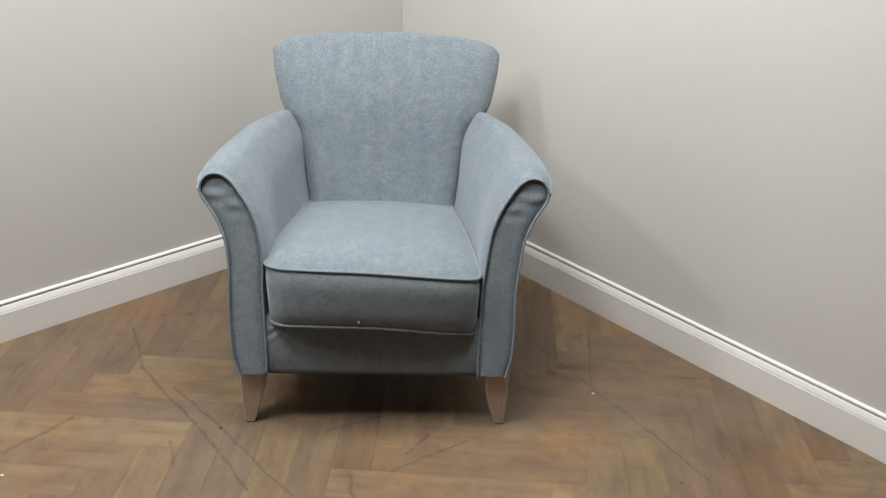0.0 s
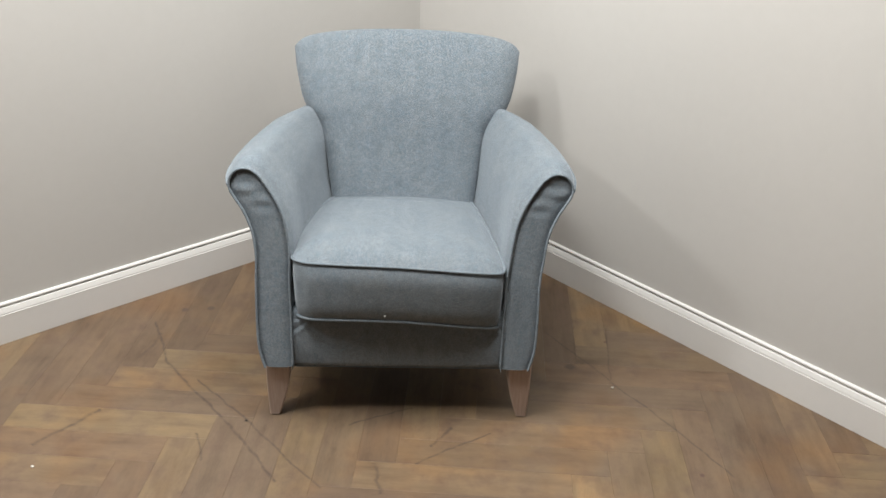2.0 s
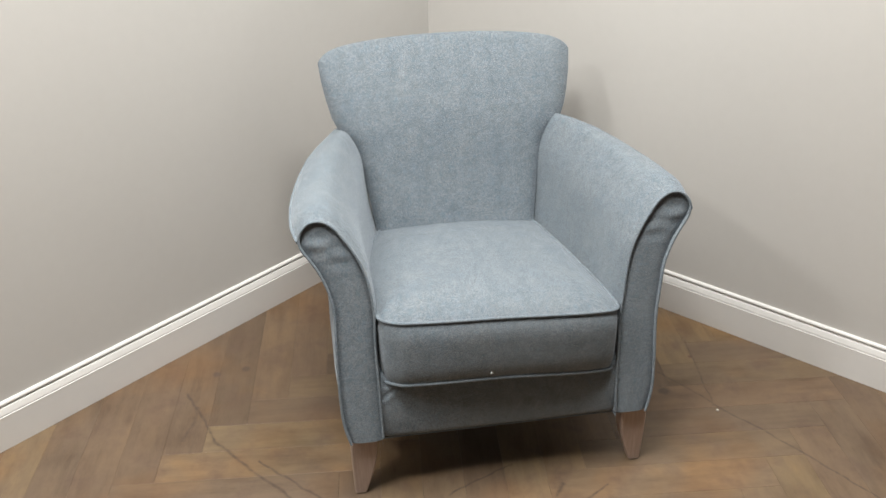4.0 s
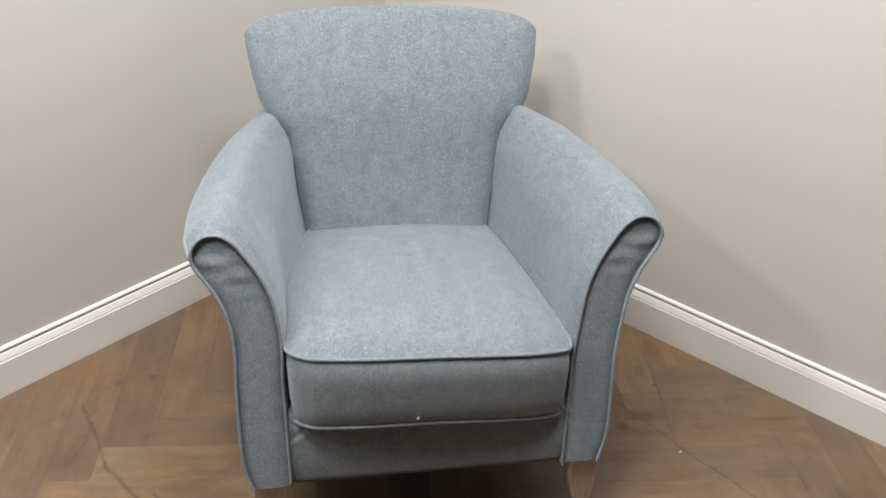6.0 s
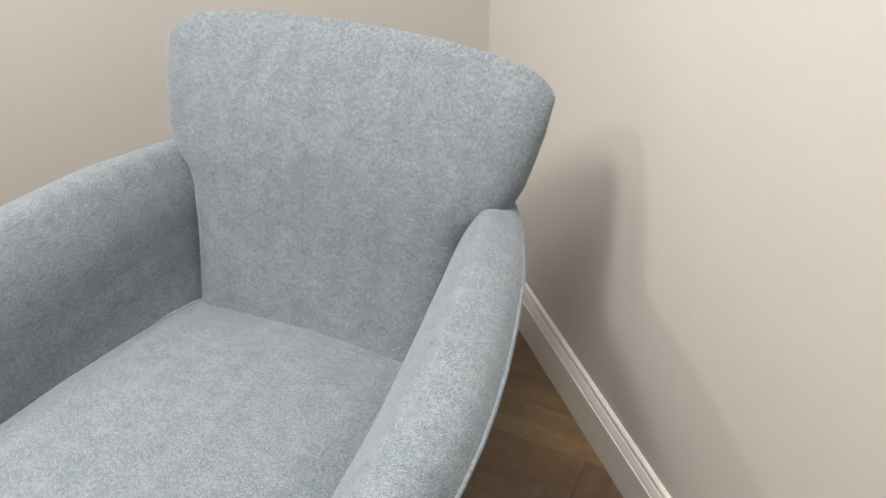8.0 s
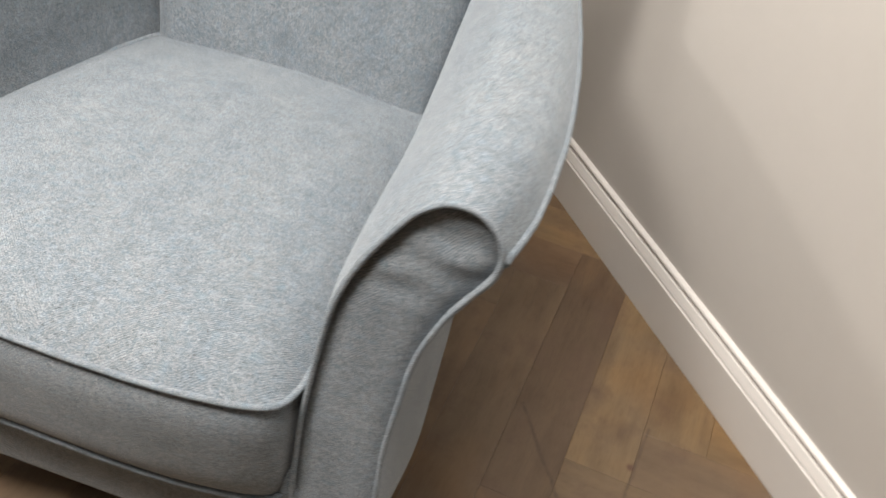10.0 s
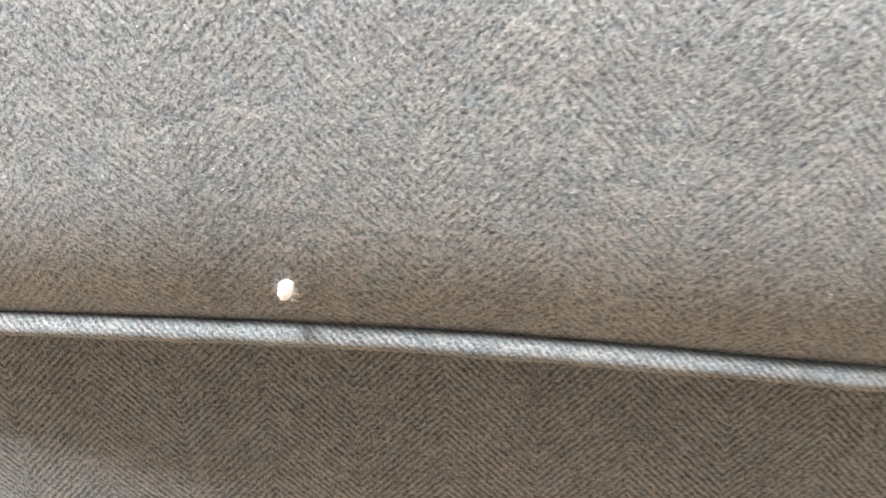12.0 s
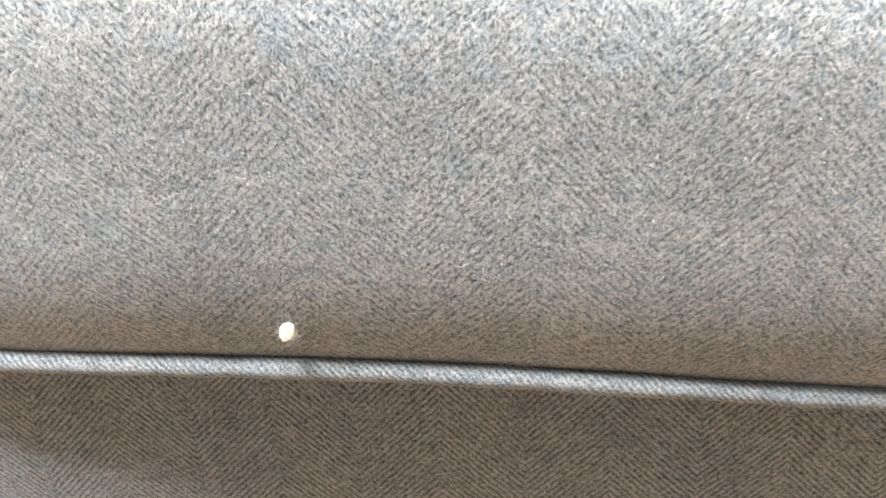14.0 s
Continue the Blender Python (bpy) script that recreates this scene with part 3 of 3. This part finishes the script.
def shield_point(u, v, side):
    """u across (-1..1), v upward (0..1); side: -1 front, 1 rear."""
    top = 0.797 - 0.024 * abs(u) ** 2.3 - 0.020 * abs(u) ** 12 - 0.007 * abs(u) ** 36
    z = 0.17 + (top - 0.17) * v
    x = (float(shield_width(z)) - 0.0016) * u + 0.0052 * float(smooth_step(z, 0.5, 0.6))
    thick = 0.056 + 0.010 * float(smooth_step(v, 0.45, 0.72)) if side < 0 else 0.045
    er = max(0.0, 1 - abs(u) ** 7) ** (1 / 2.4)
    vt = max(0.0, (v - 0.70) / 0.30)
    tr = max(0.0, 1 - vt ** 1.9) ** 0.5
    crown = 0.012 * (1 - u * u) * math.sin(math.pi * min(max((z - 0.36) / 0.46, 0), 1))
    off = thick * er * tr + (crown if side < 0 else 0) * tr
    y = back_y(z) + 0.012 * (1 - u * u) + side * off * 0.92
    return (x, y, z + off * 0.38 * (1 if side < 0 else -1) * 0.6 * (1 - vt * 0.2) * (1 if vt < 1 else 0))


def shield_mesh():
    us = np.sin(np.linspace(-1, 1, 61) * math.pi / 2)
    vs = np.concatenate([np.linspace(0, 0.75, 34, endpoint=False), 0.75 + 0.25 * np.sin(np.linspace(0, 1, 26) * math.pi / 2)])
    P, UV = [], []
    for u in us:
        rowf = [shield_point(u, v, -1) for v in vs]
        rowr = [shield_point(u, v, 1) for v in vs[::-1]]
        P.append(rowf + rowr)
        g = [(x, z) for x, y, z in rowf] + [(x, 1.7 - z) for x, y, z in rowr]
        UV.append(g)
    return mesh_from("backrest", *grid(P, UV))


part("backrest", shield_mesh(), FABRIC, chair)


# seat cushion
def quad(x, l, c, r):
    u = x / 0.24
    return c + (r - l) / 2 * u + ((l + r) / 2 - c) * u * u


def cush_front(x):
    return -0.0427 + 0.0332 * abs(x / 0.24) ** 3 + 0.0034 * x / 0.24


def cush_top(x, y):
    w = (y + 0.04) / 0.585
    return quad(x, 0.448, 0.449, 0.421) * (1 - w) + (0.361 + 0.004 * (1 - (x / 0.2) ** 2) - 0.006 * float(smooth_step(x, 0.0, 0.2))) * w


def cush_low(x, y):
    w = (y + 0.04) / 0.585
    return quad(x, 0.297, 0.306, 0.272) * (1 - w) + 0.235 * w


plan = [(x, cush_front(x)) for x in np.linspace(-0.212, 0.212, 15)]
plan += [(0.233, -0.005), (0.2415, 0.013), (0.2435, 0.042), (0.2385, 0.14), (0.2265, 0.28), (0.2115, 0.42), (0.201, 0.5), (0.188, 0.54), (0.15, 0.552), (0.0, 0.556)]
plan += [(-0.15, 0.552), (-0.195, 0.54), (-0.212, 0.5), (-0.2295, 0.42), (-0.2465, 0.28), (-0.2565, 0.14), (-0.2535, 0.04), (-0.248, 0.012), (-0.238, -0.004)]
RIM = curve_through(plan, 260, closed=True)


def cushion_parts():
    tan = np.roll(RIM, -1, 0) - np.roll(RIM, 1, 0)
    tan /= np.linalg.norm(tan, axis=1)[:, None]
    nrm = np.stack([tan[:, 1], -tan[:, 0]], axis=1)
    arc = np.concatenate([[0], np.cumsum(np.linalg.norm(np.diff(RIM, axis=0), axis=1))])
    mid = np.array([0.0, 0.25])
    P, UV = [], []
    for i, (x, y) in enumerate(RIM):
        row, uvr = [], []
        for r in 1 - np.linspace(0, 1, 40) ** 1.5 * 0.999:
            q = mid + (RIM[i] - mid) * r
            crown = 0.038 * (1 - r ** 7) * (1 - 0.2 * float(smooth_step(q[1], 0.25, 0.45)) - 0.5 * float(smooth_step(q[1], 0.40, 0.54))) * (1 - 0.5 * q[0])
            row.append((q[0], q[1], cush_top(q[0], q[1]) + crown))
            uvr.append((q[0], q[1]))
        P.append(row)
        UV.append(uvr)
    body = part("seat_cushion", mesh_from("seat_cushion", *grid(P, UV, wrap_u=True)), FABRIC, chair, "plump loose seat cushion")
    P, UV = [], []
    for i, (x, y) in enumerate(RIM):
        row, uvr = [], []
        for t in np.linspace(-1, 1, 26):
            zt, zb = cush_top(x, y), cush_low(x, y)
            face = max(0.0, -nrm[i, 1]) ** 2
            out = (0.003 + 0.0105 * face) * (1 - abs(t) ** 3.6) - 0.0015
            nip = 1 - 0.018 * (1 - t) / 2 * (1 - face)
            row.append((x * nip + nrm[i, 0] * out, y + nrm[i, 1] * out, zb + (zt - zb) * (t + 1) / 2))
            uvr.append((arc[i], (zt - zb) * (t + 1) / 2))
        P.append(row)
        UV.append(uvr)
    part("boxing", mesh_from("boxing", *grid(P, UV, wrap_u=True)), FABRIC, body)
    bmv = bmesh.new()
    vs = [bmv.verts.new((x, y, cush_low(x, y))) for x, y in RIM[::4]]
    bmv.faces.new(vs[::-1])
    part("cushion_base", bmv, FABRIC, body)
    top = [(x + nrm[i, 0] * 0.0015, y + nrm[i, 1] * 0.0015, cush_top(x, y)) for i, (x, y) in enumerate(RIM)]
    low = [(x * (1 - 0.018 * (1 - max(0.0, -nrm[i, 1]) ** 2)) + nrm[i, 0] * 0.0015, y + nrm[i, 1] * 0.0015, cush_low(x, y)) for i, (x, y) in enumerate(RIM)]
    part("piping", mesh_from("piping", *tube(curve_through(top[::2], 700, True), 0.0033, True, 12, 0.06)), CORD, body, "matching fabric piping cord")
    part("piping", mesh_from("piping", *tube(curve_through(low[::2], 700, True), 0.0036, True, 12, 0.07)), CORD, body, "matching fabric piping cord")
    return body


cushion = cushion_parts()


# legs
def leg_mesh(name, levels):
    """levels: height, x from, x to, y from, y to (outward is +x, front is -y)."""
    verts, faces = [], []
    lev = curve_through(levels, 16)
    for z, x0, x1, y0, y1 in lev:
        cx, cy, hx, hy = (x0 + x1) / 2, (y0 + y1) / 2, (x1 - x0) / 2, (y1 - y0) / 2
        c = 0.0035
        for sx, sy in ((-1, -1), (1, -1), (1, 1), (-1, 1)):
            a = (cx + sx * hx, cy + sy * (hy - c), z)
            b = (cx + sx * (hx - c), cy + sy * hy, z)
            verts += [a, b] if sx * sy > 0 else [b, a]
    n = 8
    for i in range(len(lev) - 1):
        for k in range(n):
            j = (k + 1) % n
            faces.append((i * n + k, i * n + j, (i + 1) * n + j, (i + 1) * n + k))
    faces.append(tuple(range(n))[::-1])
    faces.append(tuple(range((len(lev) - 1) * n, len(lev) * n)))
    me = mesh_from(name, verts, faces, smooth=False)
    bm = bmesh.new()
    bm.from_mesh(me)
    bmesh.ops.recalc_face_normals(bm, faces=bm.faces)
    bm.to_mesh(me)
    bm.free()
    return me


FRONT = [(0.003, 0.2975, 0.323, 0.0, 0.026), (0.012, 0.2945, 0.3235, 0.0, 0.028), (0.035, 0.2875, 0.3245, -0.001, 0.034), (0.062, 0.2795, 0.3253, -0.002, 0.040), (0.095, 0.2726, 0.326, -0.003, 0.046), (0.13, 0.2695, 0.326, -0.004, 0.049), (0.165, 0.269, 0.326, -0.004, 0.05)]
REAR = [(0.003, 0.206, 0.230, 0.500, 0.524), (0.05, 0.204, 0.234, 0.486, 0.516), (0.1, 0.200, 0.239, 0.470, 0.510), (0.165, 0.196, 0.242, 0.455, 0.505)]
for levels in (FRONT, REAR):
    for sign in (1, -1):
        lv = [(z, *((x0, x1) if sign > 0 else (-x1, -x0)), y0, y1) for z, x0, x1, y0, y1 in levels]
        leg = part("leg", leg_mesh("leg", lv), LEGWOOD, chair, "limed pale brown wooden leg")
        z, x0, x1, y0, y1 = lv[0]
        # a thin black disc between the leg's end and the floor
        bm = bmesh.new()
        bmesh.ops.create_cone(bm, cap_ends=True, segments=20, radius1=0.0105, radius2=0.0105, depth=0.003)
        bmesh.ops.translate(bm, verts=bm.verts, vec=((x0 + x1) / 2, (y0 + y1) / 2, 0.0015))
        part("foot_disc", bm, DARK, leg, "thin black disc under the leg")


# ---- small bits ----
def speck(name, place, size, material, label, seed, parent=None):
    bm = bmesh.new()
    bmesh.ops.create_icosphere(bm, subdivisions=2, radius=1)
    rng = random.Random(seed)
    off = Vector((rng.uniform(0, 9), rng.uniform(0, 9), 0))
    for v in bm.verts:
        k = 1 + 0.45 * noise.noise(v.co * 1.4 + off)
        v.co = Vector((v.co.x * size[0] * k, v.co.y * size[1] * k, v.co.z * size[2] * k))
    low = min(v.co.z for v in bm.verts)
    for v in bm.verts:
        v.co += Vector(place) - Vector((0, 0, low if parent is None else 0))
    for f in bm.faces:
        f.smooth = True
    ob = part(name, bm, material, parent, label)
    if parent is None:
        tagged(ob, label, "debris")
    return ob


speck("crumb", (0.571, 0.131, 0), (0.0035, 0.003, 0.002), CRUMB, "tiny white crumb lying on the wooden floor", 1)
speck("crumb", (-0.836, -0.203, 0), (0.004, 0.003, 0.002), CRUMB, "tiny white crumb lying on the wooden floor", 3)
speck("crumb", (-0.379, -0.026, 0), (0.004, 0.003, 0.0015), SOOT, "tiny dark crumb lying on the wooden floor", 2)


def fibres(seeds, rng, width):
    """Thin curled ribbons. seeds: root, way along the cloth, way off it, length, lift."""
    verts, faces = [], []
    for root, along, off, length, lift in seeds:
        across = along.cross(off).normalized()
        curl = rng.uniform(-0.5, 0.5) * length
        k = len(verts)
        for i in range(5):
            t = i / 4.0
            p = root + along * (length * t) + off * (lift * 4 * t * (1 - 0.62 * t)) + across * (curl * t * t)
            w = width * (1 - 0.6 * t)
            d = (off.cross(along) * 0.5 + off * rng.uniform(-0.5, 0.5)).normalized() * w
            verts += [tuple(p - d), tuple(p + d)]
        for i in range(4):
            faces.append((k + 2 * i, k + 2 * i + 1, k + 2 * i + 3, k + 2 * i + 2))
    return verts, faces


def cushion_face(x, t):
    """A place on the cushion's front and the way out of it; t from -1 (low) to 1."""
    def at(q):
        y = cush_front(x)
        zt, zb = cush_top(x, y), cush_low(x, y)
        return Vector((x, y - (0.0135 * (1 - abs(q) ** 3.6) - 0.0015), zb + (zt - zb) * (q + 1) / 2))
    p, up = at(t), at(t + 0.02)
    return p, (up - p).cross(Vector((-1, 0, 0))).normalized() * -1


def fuzz():
    rng = random.Random(5)
    seeds = []
    for _ in range(42000):
        x, t = rng.uniform(-0.13, 0.17), rng.uniform(-0.97, 0.9)
        p, off = cushion_face(x, t)
        if off.y > 0:
            off = -off
        a = (0.8 if int((x + 1.0) / 0.031) % 2 else -0.8) + rng.gauss(0, 0.6) + (math.pi if rng.random() < 0.5 else 0)
        up = Vector((1, 0, 0)).cross(off).normalized()
        along = (Vector((1, 0, 0)) * math.cos(a) + up * math.sin(a)).normalized()
        seeds.append((p, along, off, rng.uniform(0.0009, 0.0026) + (0.0025 if rng.random() < 0.07 else 0.0), rng.uniform(0.00005, 0.0003)))
    for _ in range(900):
        x = rng.uniform(-0.17, 0.17)
        y = cush_front(x)
        a = rng.uniform(-2.9, -0.2)
        off = Vector((0, math.cos(a) * 0.7 - 0.4, math.sin(a))).normalized()
        p = Vector((x, y - 0.0015, cush_low(x, y))) + off * 0.0031
        seeds.append((p, Vector((rng.choice((-1, 1)), 0, rng.uniform(-0.5, 0.2))).normalized(), off, rng.uniform(0.001, 0.004), rng.uniform(0.0002, 0.0007)))
    v, f = fibres(seeds, rng, 0.000024)
    ob = part("wool_fuzz", mesh_from("wool_fuzz", v, f), FIBRE, cushion)
    ob["kind"] = "stuff"
    # loose curled hairs, thicker in some patches, few just above the piping
    seeds = []
    while len(seeds) < 5200:
        x, t = rng.uniform(-0.13, 0.17), rng.uniform(-0.85, 0.9)
        if rng.random() > 0.42 + 0.45 * t + 1.1 * noise.noise(Vector((x * 55, t * 4, 3.0))):
            continue
        p, off = cushion_face(x, t)
        if off.y > 0:
            off = -off
        up = Vector((1, 0, 0)).cross(off).normalized()
        a = rng.uniform(0, 2 * math.pi)
        seeds.append((p, (Vector((1, 0, 0)) * math.cos(a) + up * math.sin(a)).normalized(), off, rng.uniform(0.001, 0.0036), rng.uniform(0.0002, 0.0006)))
    v, f = fibres(seeds, rng, 0.000028)
    ob = part("stray_hairs", mesh_from("stray_hairs", v, f), STRAY, cushion, "loose pale hairs standing off the wool")
    ob["kind"] = "stuff"


def lint():
    rng = random.Random(8)
    bm = bmesh.new()
    bmesh.ops.create_icosphere(bm, subdivisions=4, radius=1)
    mid, off = cushion_face(-0.035, -0.74)
    if off.y > 0:
        off = -off
    mid = mid + off * 0.0008
    tilt = Matrix.Rotation(radians(22), 3, "Y")
    for v in bm.verts:
        k = 1.0 + 0.16 * noise.noise(v.co * 1.6) + 0.03 * noise.noise(v.co * 7)
        v.co = mid + tilt @ Vector((v.co.x * 0.0020 * k, v.co.y * 0.0019 * k, v.co.z * 0.0031 * k))
    me = bpy.data.meshes.new("lint_tuft")
    bm.to_mesh(me)
    bm.free()
    base_v = [tuple(v.co) for v in me.vertices]
    base_f = [tuple(p.vertices) for p in me.polygons]
    seeds = []
    for _ in range(420):
        a = rng.gauss(1.35, 1.0)
        r = rng.uniform(0.3, 1.0)
        root = mid + tilt @ Vector((math.cos(a) * 0.0020 * r, -0.0016 * math.sqrt(1 - r * r) - 0.0002, math.sin(a) * 0.0027 * r))
        b = a + rng.choice((-1, 1)) * rng.uniform(0.5, 1.5)
        along = Vector((math.cos(b), rng.uniform(-0.15, 0.1), math.sin(b))).normalized()
        seeds.append((root, along, off, rng.uniform(0.0008, 0.0032), rng.uniform(0.0, 0.0004)))
    v, f = fibres(seeds, rng, 0.00002)
    n = len(base_v)
    me = mesh_from("lint_tuft", base_v + v, base_f + [tuple(i + n for i in q) for q in f])
    part("lint_tuft", me, LINT, cushion, "small white lint tuft caught on the fabric")


fuzz()
lint()


# ---- herringbone floor ----
LEN, WID = 0.505, 0.0925
GAP = 0.00012


def clip(poly, a, n):
    """Keeps the part of a polygon on the side of the line through a to which n points."""
    out = []
    for i in range(len(poly)):
        p, q = poly[i], poly[(i + 1) % len(poly)]
        dp, dq = (p - a).dot(n), (q - a).dot(n)
        if dp >= 0:
            out.append(p)
        if (dp > 0 > dq) or (dp < 0 < dq):
            out.append(p + (q - p) * (dp / (dp - dq)))
    return out


def board_mesh(poly):
    """A board of that outline, with eased edges, its top at z = 0."""
    c = sum(poly, Vector((0, 0))) / len(poly)
    n = len(poly)
    verts = []
    for inset, z in ((0.0005, 0.0), (0.0, -0.0003), (0.0, -0.012)):
        for p in poly:
            d = p - c
            verts.append((p.x - math.copysign(min(inset, abs(d.x) * 0.3), d.x), p.y - math.copysign(min(inset, abs(d.y) * 0.3), d.y), z))
    faces = [tuple(range(n))]
    for r in (0, 1):
        for i in range(n):
            j = (i + 1) % n
            faces.append((r * n + i, (r + 1) * n + i, (r + 1) * n + j, r * n + j))
    return mesh_from("plank", verts, faces, smooth=False)


floor = slab("floor", [to_world(0, 0), to_world(ROOM, 0), to_world(ROOM, ROOM), to_world(0, ROOM)], -0.1, -0.006, JOINT, "scuffed brown oak herringbone parquet floor", "floor")
TURN = Matrix.Rotation(AX, 4, "Z")
ORIGIN = Vector((0.103, -0.0855))
whole = board_mesh([Vector((GAP, GAP)), Vector((LEN - GAP, GAP)), Vector((LEN - GAP, WID - GAP)), Vector((GAP, WID - GAP))])
planks = []
sides = [(CORNER, DL), (CORNER, DR), (to_world(ROOM, ROOM), -DR), (to_world(ROOM, ROOM), -DL)]
for m in range(-9, 10):
    for j in range(-110, 111):
        for upright in (False, True):
            base = ORIGIN + Vector((j * WID + m * LEN, j * WID - m * LEN))
            if upright:
                local = Matrix.Translation((base.x + LEN + WID, base.y + WID - LEN, 0)) @ Matrix.Rotation(math.pi / 2, 4, "Z")
            else:
                local = Matrix.Translation((base.x, base.y, 0))
            mat = TURN @ local
            poly = [Vector(((mat @ Vector((x, y, 0))).x, (mat @ Vector((x, y, 0))).y)) for x, y in ((GAP, GAP), (LEN - GAP, GAP), (LEN - GAP, WID - GAP), (GAP, WID - GAP))]
            full = poly
            for a, n in sides:
                if poly:
                    poly = clip(poly, Vector((a.x, a.y)) + Vector((n.x, n.y)) * 0.004, Vector((n.x, n.y)))
            if len(poly) < 3:
                continue
            mid = sum(full, Vector((0, 0))) / 4
            planks.append(((mid - Vector((0.05, 0.3))).length, mat, poly, poly == full))
# boards that stand out as paler or darker oak: a place on them, tone from dark to pale
BOARD_TONES = [(0.045, -0.216, 0.78), (-0.04, -0.078, 0.05), (0.029, -0.13, 0.3), (-0.402, -0.172, 0.55), (-0.164, -0.105, 0.5), (0.431, -0.077, 0.8),
               (0.252, -0.164, 0.5), (0.242, -0.279, 0.9), (0.451, -0.257, 0.95), (0.517, -0.208, 0.3), (0.663, -0.182, 0.4), (0.447, 0.028, 0.5),
               (0.854, 0.181, 0.85), (-0.607, 0.153, 0.78), (-0.693, 0.076, 0.55), (-0.769, -0.009, 0.72), (-0.794, -0.222, 0.78), (-0.611, -0.219, 0.12),
               (-0.505, -0.147, 0.76), (-0.36, -0.145, 0.55), (-0.793, 0.327, 0.1), (-0.958, 0.146, 0.55), (-0.577, 0.269, 0.7)]
planks.sort(key=lambda q: q[0])
rest_v, rest_f, rest_uv = [], [], []
for rank, (far, mat, poly, uncut) in enumerate(planks):
    if rank < 300:
        if uncut:
            me = whole
        else:
            inv = mat.inverted()
            me = board_mesh([Vector(((inv @ Vector((p.x, p.y, 0))).x, (inv @ Vector((p.x, p.y, 0))).y)) for p in poly])
        ob = part("plank", me, OAK, floor)
        ob.matrix_basis = mat
        ob.color = (0, 0, 0, 1)
        inv = mat.inverted()
        for x, y, tone in BOARD_TONES:
            q = inv @ Vector((x, y, 0))
            if 0 < q.x < LEN and 0 < q.y < WID:
                ob.color = (tone, 1, 0, 1)
    else:
        k = len(rest_v)
        rest_v += [(p.x, p.y, 0) for p in poly]
        inv = mat.inverted()
        rest_uv += [tuple((inv @ Vector((p.x, p.y, 0)))[:2]) for p in poly]
        rest_f.append(tuple(range(k, k + len(poly))))
if rest_v:
    rest = part("far_planks", mesh_from("far_planks", rest_v, rest_f, rest_uv, smooth=False), FAR_OAK, floor)
    rest["kind"] = "stuff"
